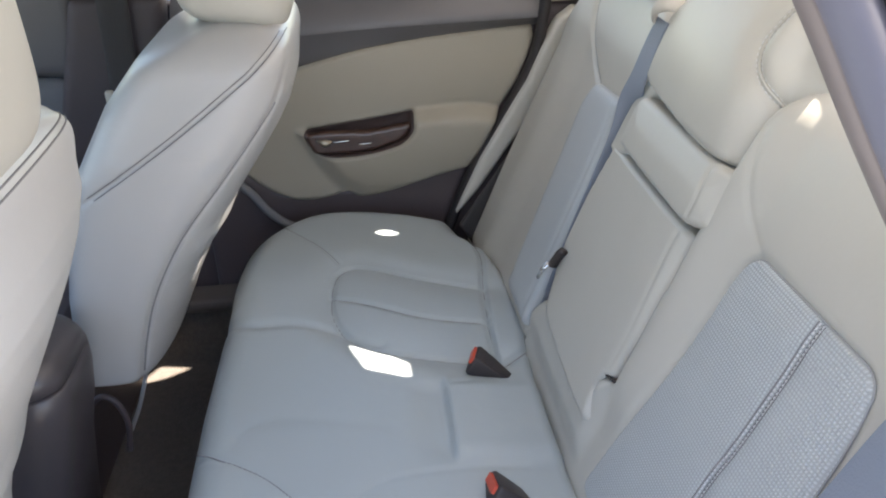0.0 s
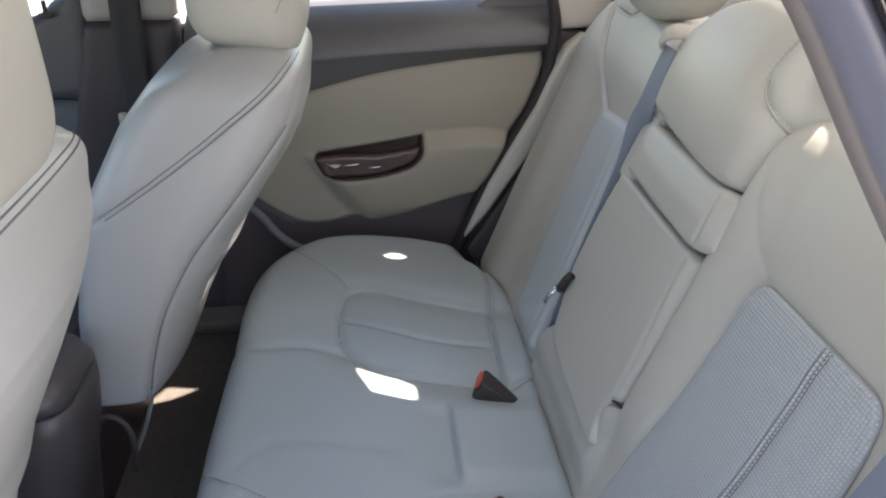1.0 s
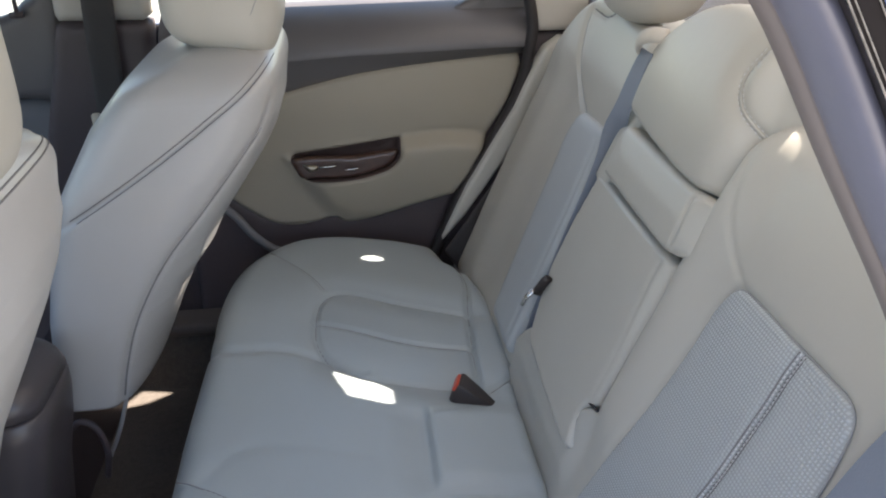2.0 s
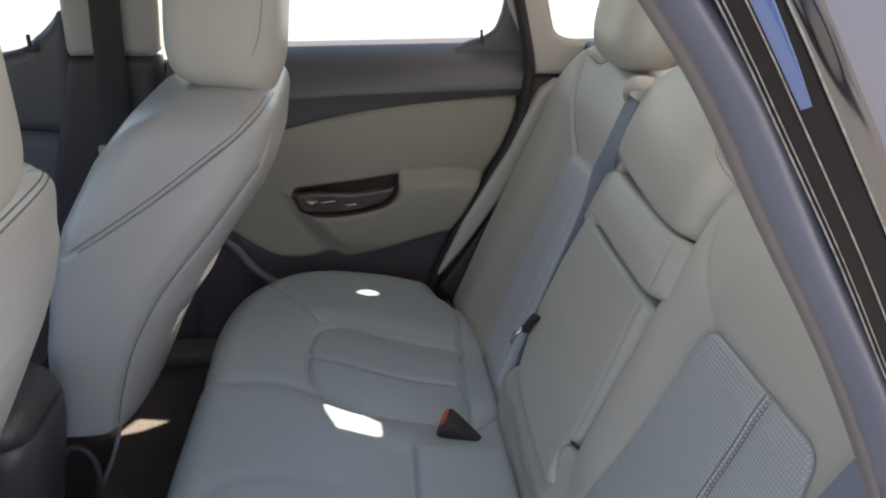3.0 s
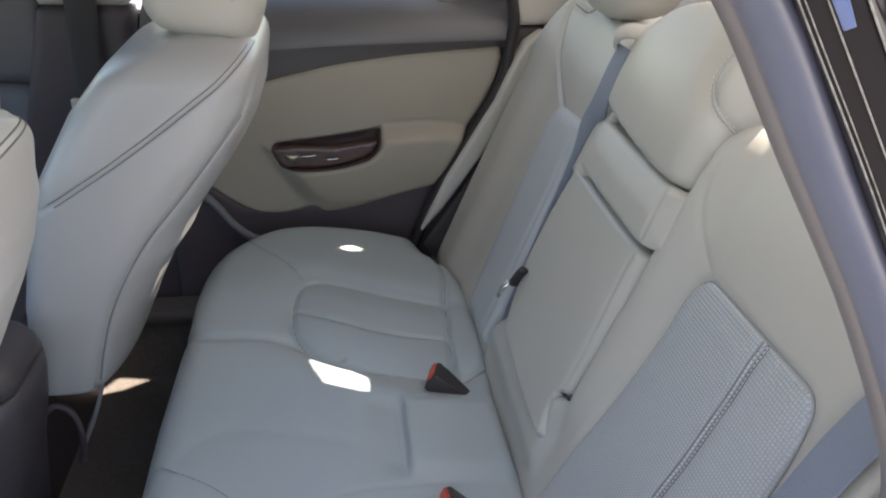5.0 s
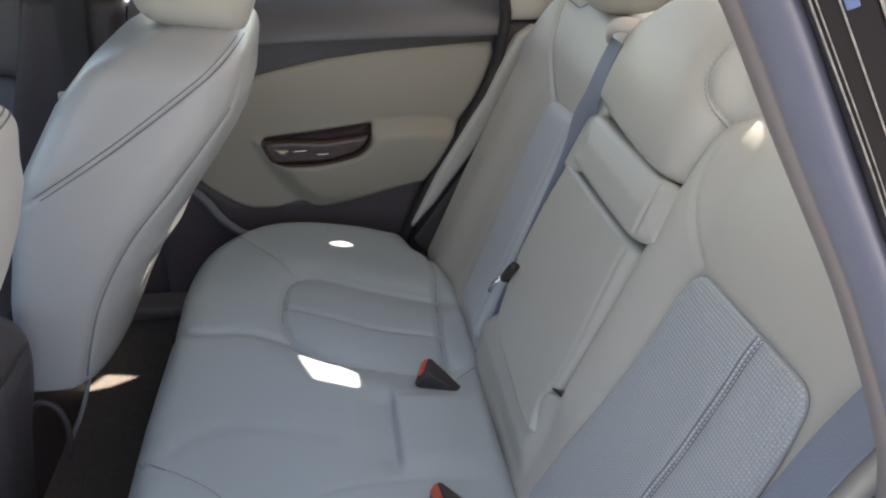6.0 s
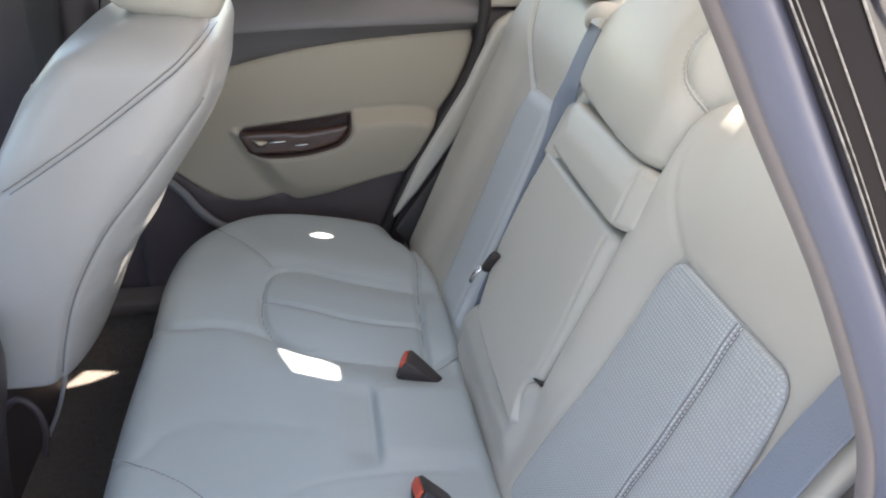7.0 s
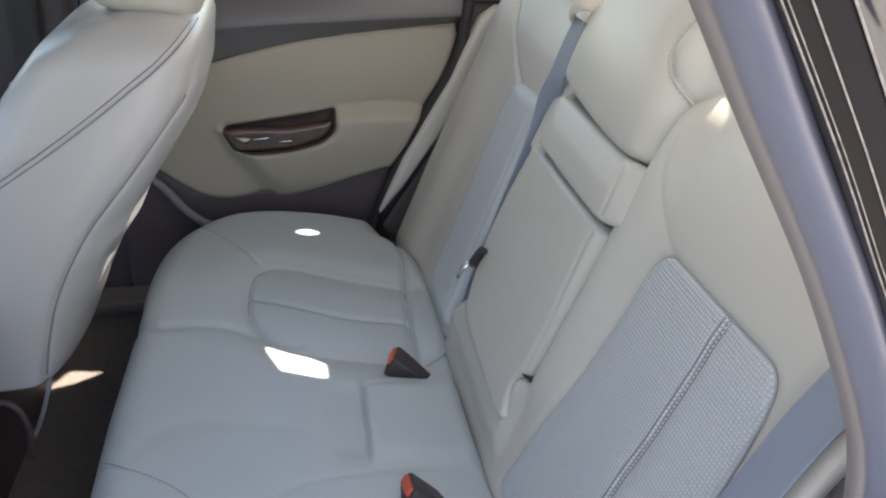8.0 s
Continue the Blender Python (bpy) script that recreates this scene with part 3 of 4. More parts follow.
lower_side = plate("side_wall", [(-1.6, 0.20), (-1.6, 0.50), (-0.62, 0.52), (0.42, 0.60), (0.42, 0.20)], 1.428, DARK, None, thick=0.02, edge=0, res=0.04)
tagged(lower_side, "dark lower side wall of the car", "wall", kind="structure")

# sill plate
sill = box_mesh("door_sill", (-0.95, 1.335, 0.385), (-0.47, 1.41, 0.415), SILL, bevel=0.012)
tagged(sill, "pale plastic sill plate under the door", "door sill", kind="structure")

# ---- far rear pillar with its small window ----
cp = empty("pillar_rear", "beige rear pillar trim with a dark lower end", "pillar", (0.2, 1.40, 0.5), kind="structure")
quarter = rounded([(0.150, 1.16), (0.176, 1.048), (0.208, 1.031), (0.34, 1.031), (0.36, 1.16)], [0.02, 0.03, 0.02, 0.03, 0.03])
plate("upper_trim", [(0.055, 1.20), (0.092, 1.093), (0.120, 1.031), (0.138, 0.969), (0.40, 0.969), (0.40, 1.20)], 1.385, PILLAR, cp, thick=0.03, edge=0.008, res=0.006, holes=[quarter], label="beige pillar trim")
plate("lower_trim", [(0.128, 0.966), (0.40, 0.966), (0.40, 0.45), (-0.09, 0.45), (-0.056, 0.54), (-0.004, 0.66), (0.056, 0.76), (0.089, 0.82), (0.114, 0.876), (0.124, 0.935)], 1.400, DARK, cp, thick=0.02, edge=0.004, res=0.01, label="dark lower pillar trim")
qp = part("window_pane", [(0.12, 1.42, 1.0), (0.38, 1.42, 1.0), (0.38, 1.36, 1.2), (0.12, 1.36, 1.2)], [(0, 1, 2, 3)], GLASS, cp, smooth=False)
qp.visible_shadow = False

# ---- far middle pillar with the front seat's belt ----
bp = empty("pillar_middle", "middle pillar, beige above and dark below", "pillar", (-0.66, 1.44, 0.3), kind="structure")
plate("upper_trim", rounded([(-0.735, 1.30), (-0.741, 1.012), (-0.578, 1.008), (-0.555, 1.30)], 0.006), 1.432, PILLAR, bp, thick=0.05, edge=0.008, res=0.01, label="beige upper pillar trim")
plate("lower_trim", rounded([(-0.742, 1.008), (-0.576, 1.004), (-0.60, 0.80), (-0.62, 0.40), (-0.85, 0.40), (-0.815, 0.75)], 0.006), 1.434, DARK, bp, thick=0.05, edge=0.008, res=0.01, label="dark lower pillar trim")
belt = pad("seat_belt", rounded([(-0.672, 1.30), (-0.617, 1.30), (-0.632, 1.0), (-0.652, 0.60), (-0.705, 0.60), (-0.688, 1.0)], 0.004),
           lambda u, v, h: np.stack([u, 1.418 - h, v], 1), lambda q, s: 0.002 * np.sin(q[:, 1] * 9), WEB_DARK, None, res=0.008, edge=0.001, skirt=0.002)
tagged(belt, "dark front seat belt hanging down the middle pillar", "seat belt")
stop = box_mesh("belt_button", (-0.702, 1.398, 0.820), (-0.688, 1.412, 0.846), IVORY, None, bevel=0.003)
tagged(stop, "small ivory plastic stop on the belt", "belt stop")

# ---- far front door, seen between the seats ----
fd = empty("door_2", "front car door, dark with a grey panel below the window", "car door", (-1.1, 1.47, 0.4), kind="structure")
hump = np.concatenate([[(-1.6, 0.98)], curve([(-1.1, 0.99), (-0.86, 1.015), (-0.80, 1.045), (-0.765, 1.075), (-0.755, 1.09)]), [(-0.735, 1.09), (-0.75, 0.845), (-0.80, 0.862), (-1.6, 0.93)]])
plate("upper_panel", hump, 1.452, DARK_LEDGE, fd, thick=0.03, edge=0.012, res=0.012, label="dark upper door trim")
plate("lower_panel", [(-1.6, 0.925), (-0.80, 0.858), (-0.75, 0.842), (-0.78, 0.38), (-1.6, 0.38)], 1.455, BLUEGREY, fd, thick=0.03, edge=0.01, res=0.02, label="blue-grey door panel")
tube("lock_pin", [(-0.806, 1.44, 1.02), (-0.806, 1.44, 1.052)], 0.004, DARK, fd)
sweep("pin_base", [(-0.818, 1.44, 1.024), (-0.795, 1.44, 1.026)], ring(0.006, 8), DARK, fd)
fp = part("window_pane", [(-1.6, 1.47, 0.98), (-0.74, 1.47, 1.0), (-0.74, 1.36, 1.33), (-1.4, 1.36, 1.33)], [(0, 1, 2, 3)], GLASS, fd, smooth=False)
fp.visible_shadow = False

# ---- near front door and middle pillar, behind the view ----
# this and the front wall are unseen, added to cut light from there
nd = plate("wall_front_side", [(-1.6, 0.20), (-1.6, 0.98), (-0.80, 0.97), (-0.74, 1.40), (-0.60, 1.40), (-0.56, 0.30), (-0.56, 0.20)], 0.055, DARK, None, thick=0.03, edge=0, res=0.03)
tagged(nd, "dark closed front door and middle pillar", "wall", kind="structure")
fw = box_mesh("wall_front", (-1.75, 0.03, 0.26), (-1.70, 1.47, 0.96), DARK, bevel=0.02)
tagged(fw, "dark panel below the windscreen", "wall", kind="structure")

# ---- the open near rear door, swung out beside the camera ----
od = empty("door_3", "open rear car door, beige panel above dark trim", "car door", (-0.64, 0.02, 0.35), kind="structure")


def on_open_door(u, v, h):
    return np.stack([-0.64 - 0.27 * u + 0.963 * h, 0.02 - 0.963 * u - 0.27 * h, v], 1)


pad("lower_panel", rounded([(0.0, 0.36), (0.0, 0.70), (0.97, 0.70), (0.90, 0.38)], 0.03), on_open_door, lambda q, s: 0.03 + 0 * s, DARK, od, res=0.03, edge=0.02, skirt=0.08, label="dark lower door panel")
pad("door_panel", rounded([(0.0, 0.70), (0.0, 0.92), (1.0, 0.92), (0.97, 0.70)], 0.02), on_open_door, lambda q, s: 0.03 + 0 * s, VINYL, od, res=0.03, edge=0.02, skirt=0.08, label="beige vinyl door panel")
pad("ledge", rounded([(0.0, 0.92), (0.0, 1.03), (1.02, 1.03), (1.0, 0.92)], 0.02), on_open_door, lambda q, s: 0.03 + 0 * s, DARK_LEDGE, od, res=0.03, edge=0.02, skirt=0.08, label="dark window ledge")

# ---- near rear pillar and the edge of the door opening ----
np_ = empty("pillar_near", "black body pillar with a rubber seal round the open doorway", "pillar", (0.05, 0.08, 0.3), kind="structure")
INNER_EDGE = [(-0.125, 1.325), (-0.076, 1.258), (-0.045, 1.217), (-0.008, 1.154), (0.014, 1.118), (0.041, 1.073), (0.070, 1.017), (0.088, 0.978), (0.100, 0.944), (0.108, 0.88), (0.10, 0.78), (0.06, 0.66), (-0.02, 0.55), (-0.10, 0.45)]
OUTER = [(-0.105, 1.332), (-0.057, 1.262), (-0.034, 1.226), (0.004, 1.165), (0.031, 1.118), (0.050, 1.085), (0.075, 1.035), (0.098, 0.99), (0.115, 0.945), (0.125, 0.88), (0.12, 0.78), (0.08, 0.65), (0.0, 0.53), (-0.09, 0.42)]


def strip(name, a, ya, b, yb, mat, label, bulge=0.0, n=14):
    ca, cb = curve(a, 0.02), curve(b, 0.02)
    k = 90
    ca = np.stack([np.interp(np.linspace(0, 1, k), np.linspace(0, 1, len(ca)), ca[:, i]) for i in (0, 1)], 1)
    cb = np.stack([np.interp(np.linspace(0, 1, k), np.linspace(0, 1, len(cb)), cb[:, i]) for i in (0, 1)], 1)
    rows = []
    for p, q in zip(ca, cb):
        row = []
        for w in np.linspace(0, 1, n):
            x, z = p + (q - p) * w
            row.append((x, ya + (yb - ya) * w - bulge * math.sqrt(max(0.0, 1 - (2 * w - 1) ** 2)), z))
        rows.append(row)
    return loft(name, rows, mat, np_, label, closed=False)


def shifted(line, along):
    """A line moved outwards, across its own run."""
    p = np.array(line, float)
    t = np.gradient(p, axis=0)
    t /= np.linalg.norm(t, axis=1)[:, None]
    return p + along * np.stack([-t[:, 1], t[:, 0]], 1)


INNER = shifted(INNER_EDGE, 0.008)


def profile_strip(name, base, profile, mat, label):
    """A strip along a line, with a cross-section given as (outwards, y)."""
    lines = []
    prof = curve(profile, 0.0012)
    for off, y in prof:
        c = curve(shifted(base, off), 0.02)
        w = np.linspace(0, 1, 90)
        u = np.linspace(0, 1, len(c))
        lines.append(np.stack([np.interp(w, u, c[:, 0]), np.full(90, y), np.interp(w, u, c[:, 1])], 1))
    return loft(name, np.array(lines).transpose(1, 0, 2), mat, np_, label, closed=False)


profile_strip("seal", INNER, [(0.0, 0.147), (-0.0005, 0.140), (0.0002, 0.130), (0.0022, 0.120), (0.006, 0.1145), (0.0095, 0.1150), (0.0125, 0.1180), (0.0148, 0.1225)], RUBBER_SKY, "thick rubber door seal, the sky's blue put into its grey")
profile_strip("seal_lip", INNER, [(-0.0032, 0.161), (-0.0036, 0.156), (-0.0028, 0.152), (-0.0012, 0.1495), (-0.0004, 0.1485), (0.0, 0.147)], RUBBER_BOUNCE, "inner lip of the seal, brown ground light put into its grey")
strip("jamb", shifted(INNER, 0.0148), 0.131, shifted(OUTER, -0.0036), 0.0910, DARK_PAINT, "dark groove of the door frame", n=4)
strip("frame_backing", shifted(INNER, 0.0148), 0.132, shifted(OUTER, 0.13), 0.125, DARK_PAINT, "dark inner skin of the pillar", n=4)
strip("flange", shifted(OUTER, -0.0036), 0.0905, shifted(OUTER, 0.0032), 0.0870, DARK_PAINT, "dark painted flange")
strip("outer_flange", shifted(OUTER, 0.0032), 0.0868, shifted(OUTER, 0.0140), 0.0830, DARK_PAINT, "black painted flange", bulge=0.0006)
# painted sky reflection, a strip laid on the black flange
strip("sky_strip", shifted(OUTER, 0.0042)[:3], 0.0853, shifted(OUTER, np.array([[0.0118], [0.0110], [0.0080]] + [[0.005]] * 11))[:3], 0.0832, SKY_STRIP, "blue strip on the door frame, painted as a sky reflection", bulge=0.0006)
strip("body_side", shifted(OUTER, 0.0143), 0.0825, shifted(OUTER, 0.0250), 0.0812, PAINT, "glossy black body side", bulge=0.0004)
strip("body_shoulder", shifted(OUTER, 0.0250), 0.0812, shifted(OUTER, 0.12), 0.125, HAZED_PAINT, "dark rear quarter of the body, pale glare put into its colour", bulge=0.003)
for off, y, r in ((-0.0040, 0.0905, 0.0007), (-0.0024, 0.0894, 0.0005), (0.0034, 0.0862, 0.0006), (0.0142, 0.0822, 0.0007)):
    line = curve([(x, y, z) for x, z in shifted(OUTER, off)], 0.015)
    sweep("weld_edge", line, ring(r, 6), EDGE, np_, "folded metal edge, broken glints put into its colour")

# ---- rear bench seat ----
LEAN = radians(22.4)
SL, CL = math.sin(LEAN), math.cos(LEAN)


def on_back(u, v, h):
    return np.stack([SL * v - CL * h, u, 0.55 + CL * v + SL * h], 1)


def on_cushion(u, v, h):
    return np.stack([u, v, 0.55 - 0.12 * u + h], 1)


def back_point(y, v, h):
    return on_back(np.array([y]), np.array([v]), np.array([h]))[0]


bench = empty("rear_bench_seat", "light grey-beige leather rear bench seat with folded-up armrest", "car seat", (-0.2, 0.72, 0.27))
half = [(-0.466, 0.72), (-0.462, 0.95), (-0.462, 1.10), (-0.447, 1.20), (-0.412, 1.275), (-0.35, 1.342), (-0.27, 1.368), (-0.17, 1.366), (-0.105, 1.352), (-0.066, 1.334), (-0.048, 1.285), (-0.018, 1.215), (0.004, 1.12), (0.014, 0.985), (0.013, 0.92), (0.004, 0.86)]
mirror = [(x, 1.44 - y) for x, y in half[::-1]]
cushion_outline = curve(half + [(0.000, 0.72)] + mirror, 0.01, closed=True)
far_insert = curve([(-0.04, 1.062), (-0.15, 1.088), (-0.23, 1.118), (-0.268, 1.116), (-0.290, 1.085), (-0.297, 1.02), (-0.293, 0.955), (-0.272, 0.905), (-0.22, 0.862), (-0.12, 0.842), (-0.05, 0.838)], 0.006)
far_mid = curve([(-0.296, 1.018), (-0.22, 0.985), (-0.144, 0.955), (-0.048, 0.945)], 0.006)
rear_roll = curve([(-0.040, 1.25), (-0.028, 1.174), (-0.037, 1.078), (-0.045, 0.983), (-0.050, 0.898), (-0.049, 0.838), (-0.026, 0.846), (-0.002, 0.864)], 0.006)
side_fold = curve([(-0.455, 0.938), (-0.416, 0.917), (-0.36, 0.922), (-0.293, 0.912), (-0.226, 0.880)], 0.006)
far_fold = curve([(-0.385, 1.258), (-0.33, 1.195), (-0.285, 1.13)], 0.006)
near_fold = curve([(-0.45, 0.585), (-0.424, 0.618), (-0.40, 0.668), (-0.36, 0.692), (-0.30, 0.690), (-0.22, 0.675)], 0.006)
near_fold2 = curve([(-0.452, 0.628), (-0.431, 0.623), (-0.397, 0.604), (-0.363, 0.580), (-0.32, 0.535)], 0.006)
block = curve([(-0.140, 0.66), (-0.141, 0.72), (-0.134, 0.758), (-0.10, 0.772), (-0.03, 0.775)], 0.006)
near_insert = far_insert * np.array([1, -1]) + np.array([0, 1.44])


def cushion_height(q, s):
    x, y = q[:, 0], q[:, 1]
    h = 0.006 * np.sin(np.clip((x + 0.455) / 0.47, 0, 1) * math.pi)
    d, _ = near_line(q, far_insert)
    h = h + 0.012 * (1 - np.exp(-((d / 0.035) ** 2))) * np.where(inside(q, far_insert), 0.4, 1.0) - 0.004
    h = groove(h, q, far_insert, 0.0045, 0.0055)
    h = groove(h, q, far_mid, 0.005, 0.0048)
    h = groove(h, q, rear_roll, 0.005, 0.007)
    h = groove(h, q, side_fold, 0.011, 0.006)
    h = groove(h, q, far_fold, 0.004, 0.003)
    h = groove(h, q, near_fold, 0.012, 0.0018)
    h = groove(h, q, near_fold2, 0.003, 0.002)
    h = groove(h, q, near_insert, 0.0045, 0.0012)
    db, _ = near_line(q, block)
    h = h + 0.007 * smoothstep(-0.143, -0.134, x) * smoothstep(0.800, 0.755, y) * smoothstep(0.60, 0.64, y)
    h = h - 0.002 * np.exp(-((db / 0.005) ** 2)) * smoothstep(-0.04, -0.12, x) - 0.005 * smoothstep(-0.20, -0.145, x) * smoothstep(-0.134, -0.142, x) * smoothstep(0.78, 0.75, y) * smoothstep(0.60, 0.64, y)
    return h


cushion = pad("cushion", cushion_outline, on_cushion, cushion_height, CUSHION_SKY, bench, res=0.004, edge=lambda q: 0.05 - 0.030 * smoothstep(-0.12, -0.05, q[:, 0]) * smoothstep(1.27, 1.2, np.abs(q[:, 1] - 0.72) + 0.72), skirt=0.22, tuck=0.06, label="light grey leather seat cushion, cooled by a painted sky tint")

for line in (far_insert, far_mid, rear_roll, far_fold, near_fold2):
    tube("seam", on_cushion(line[:, 0], line[:, 1], cushion_height(line, None) + 0.0002), 0.0008, PIPING, cushion, "thin sewn seam of the cushion", n=6)

near_seam = curve([(0.482, 0.384), (0.522, 0.406), (0.548, 0.438), (0.561, 0.480), (0.555, 0.518), (0.53, 0.538)], 0.006)


def near_height(q, s):
    h = 0.011 * smoothstep(0.585, 0.615, q[:, 0]) * smoothstep(0.16, 0.12, q[:, 1]) * smoothstep(0.015, 0.06, q[:, 1])
    h = h + 0.006 * np.exp(-(((q[:, 1] - 0.44) / 0.08) ** 2)) + 0.013 * smoothstep(0.50, 0.575, q[:, 0]) * smoothstep(0.09, 0.17, q[:, 1])
    t = np.clip(1 - (0.55 - q[:, 1]) / 0.06, 0, 0.98)
    h = h - 0.045 * (1 - np.sqrt(1 - t * t))
    h = groove(h, q, near_seam, 0.004, 0.0018)
    d, _ = near_line(q, near_insert_line, True)
    return h - 0.0035 * np.exp(-((d / 0.005) ** 2))


near_insert_line = rounded([(0.488, 0.384), (0.287, 0.386), (0.279, 0.335), (0.272, 0.02), (0.560, 0.02), (0.542, 0.126), (0.519, 0.216), (0.506, 0.310), (0.504, 0.350)], [0.022, 0.022, 0.03, 0.02, 0.02, 0.05, 0.05, 0.05, 0.02])
pad("near_backrest", rounded([(0.898, -0.03), (0.898, 0.060), (0.868, 0.098), (0.640, 0.086), (0.622, 0.112), (0.617, 0.138), (0.5885, 0.152), (0.588, 0.35), (0.579, 0.43), (0.574, 0.50), (0.556, 0.535), (0.525, 0.550), (0.23, 0.550), (0.195, 0.50), (0.199, 0.40), (0.210, 0.33), (0.214, -0.03)], [0.01, 0.03, 0.012, 0.012, 0.012, 0.012, 0.012, 0.05, 0.05, 0.03, 0.02, 0.03, 0.05, 0.05, 0.05, 0.05, 0.01]),
    on_back, near_height, LEATHER, bench, res=0.004, edge=lambda q: 0.011 - 0.0065 * smoothstep(0.56, 0.58, q[:, 0]) * smoothstep(0.38, 0.34, q[:, 1]), skirt=0.10, label="light grey leather backrest")


stitch_line = curve([(0.3665, 0.3835), (0.368, 0.34), (0.371, 0.29), (0.374, 0.24), (0.380, 0.18), (0.386, 0.0)], 0.006)


def insert_height(q, s):
    h = 0.0028 + 0.006 * np.exp(-(((q[:, 1] - 0.44) / 0.08) ** 2)) + 0.0025 * smoothstep(0, 0.03, s)
    d, _ = near_line(q, stitch_line)
    h = h - 0.002 * np.exp(-((d / 0.010) ** 2))
    h = groove(h, q, stitch_line, 0.003, 0.002)
    return h


insert = pad("near_insert", near_insert_line, on_back, insert_height, PERFORATED, bench, res=0.0025, edge=0.004, skirt=0.02, label="perforated blue-grey leather insert")
welt = np.concatenate([near_insert_line, near_insert_line[:1]])
tube("welt", on_back(welt[:, 0], welt[:, 1], 0.006 * np.exp(-(((welt[:, 1] - 0.44) / 0.08) ** 2)) - 0.0020), 0.0012, WELT, insert, "grey sewn edge of the insert")


def far_height(q, s):
    h = 0.014 * smoothstep(1.14, 1.24, q[:, 0]) + 0.010 * smoothstep(0.38, 0.46, q[:, 1])
    h = groove(h, q, far_flap, 0.003, 0.004)
    h = groove(h, q, far_wing, 0.005, 0.0045)
    return h


far_wing = curve([(1.060, 0.386), (1.095, 0.400), (1.140, 0.428), (1.168, 0.460), (1.184, 0.495), (1.190, 0.529)], 0.008)
far_flap = np.array([(1.190, 0.529), (1.122, 0.527), (1.075, 0.550)])
far_outline = rounded([(0.900, -0.03), (0.900, 0.540), (1.02, 0.552), (1.13, 0.570), (1.205, 0.550), (1.262, 0.495), (1.305, 0.42), (1.316, 0.33), (1.325, 0.24), (1.332, 0.12), (1.334, -0.05), (1.20, -0.05)], [0.01, 0.03, 0.05, 0.04, 0.04, 0.04, 0.05, 0.05, 0.05, 0.05, 0.03, 0.03])
far_back = pad("far_backrest", far_outline,
    on_back, far_height, LEATHER, bench, edge=0.025, skirt=0.10, label="light grey leather backrest")


def on_far(line):
    """A line laid on the far backrest's skin, rounded rim included."""
    d = near_line(line, far_outline, True)[0]
    t = np.clip(1 - d / 0.025, 0, 1)
    return on_back(line[:, 0], line[:, 1], far_height(line, d) - 0.025 * (1 - np.sqrt(np.maximum(1 - t * t, 0))) + 0.0004)


tube("seam", on_far(curve(far_flap, 0.004)), 0.0013, PIPING, far_back, "dark sewn seam of the seat's top flap", n=6)
tube("seam", on_far(far_wing), 0.0009, WELT, far_back, "grey sewn seam along the seat's wing", n=6)
insert_roll = curve([(0.928, 0.02), (0.932, 0.16), (0.936, 0.27), (0.946, 0.375)], 0.01)
pad("far_insert", rounded([(0.908, 0.02), (0.914, 0.20), (0.920, 0.30), (0.931, 0.396), (1.058, 0.388), (1.078, 0.350), (1.070, 0.27), (1.060, 0.15), (1.045, 0.02)], [0.01, 0.05, 0.05, 0.008, 0.014, 0.02, 0.05, 0.05, 0.01]),
    on_back, lambda q, s: groove(0.009 + 0.003 * smoothstep(0, 0.02, s), q, insert_roll, 0.0035, 0.003), INSERT, bench, edge=0.006, skirt=0.03, label="smooth blue-grey leather insert")

trim = pad("side_trim", rounded([(0.06, -0.05), (0.06, 0.47), (0.165, 0.47), (0.194, 0.40), (0.204, 0.33), (0.209, -0.05)], [0.01, 0.02, 0.03, 0.04, 0.04, 0.01]), on_back, lambda q, s: 0.003 + 0 * s, DARK, None, edge=0.004, skirt=0.05)
tagged(trim, "dark plastic trim beside the backrest at the doorway", "side trim", kind="structure")

# centre section: carrier, armrest, its block, upper cushion
# dark colour stands in for the shade in the gaps round the armrest
pad("gap_shade_panel", rounded([(0.57, -0.03), (0.57, 0.44), (0.892, 0.44), (0.892, -0.03)], 0.01), on_back, lambda q, s: -0.020 + 0 * s, DARK, bench, edge=0.012, skirt=0.06, label="panel behind the armrest, dark to stand for shade in the gaps")


def arm_height(q, s):
    h = 0.016 + 0.003 * np.sin(np.clip((q[:, 0] - 0.6) / 0.24, 0, 1) * math.pi) - 0.007 * smoothstep(0.612, 0.588, q[:, 0])
    return groove(h, q, arm_seam, 0.003, 0.002)


arm_seam = curve([(0.616, 0.340), (0.617, 0.319), (0.612, 0.258), (0.609, 0.212), (0.609, 0.151)], 0.006)


pad("armrest_rim", rounded([(0.838, 0.335), (0.838, 0.452), (0.872, 0.452), (0.889, 0.40), (0.892, 0.335)], [0.006, 0.01, 0.012, 0.02, 0.006]), on_back, lambda q, s: 0.015 + 0 * s, LEATHER, bench, edge=0.010, skirt=0.03, label="narrow leather rim beside the armrest")
armrest = pad("armrest", rounded([(0.599, 0.150), (0.593, 0.208), (0.5915, 0.349), (0.872, 0.349), (0.884, 0.278), (0.886, 0.191), (0.868, 0.140), (0.848, 0.096), (0.832, 0.087), (0.757, 0.084), (0.610, 0.076), (0.603, 0.084), (0.612, 0.100), (0.617, 0.118), (0.614, 0.144)], [0.006, 0.03, 0.006, 0.008, 0.03, 0.03, 0.02, 0.012, 0.01, 0.02, 0.006, 0.006, 0.01, 0.01, 0.006]), on_back, arm_height, LEATHER, bench, res=0.0035, edge=0.005, skirt=0.03, label="folded-up leather centre armrest")


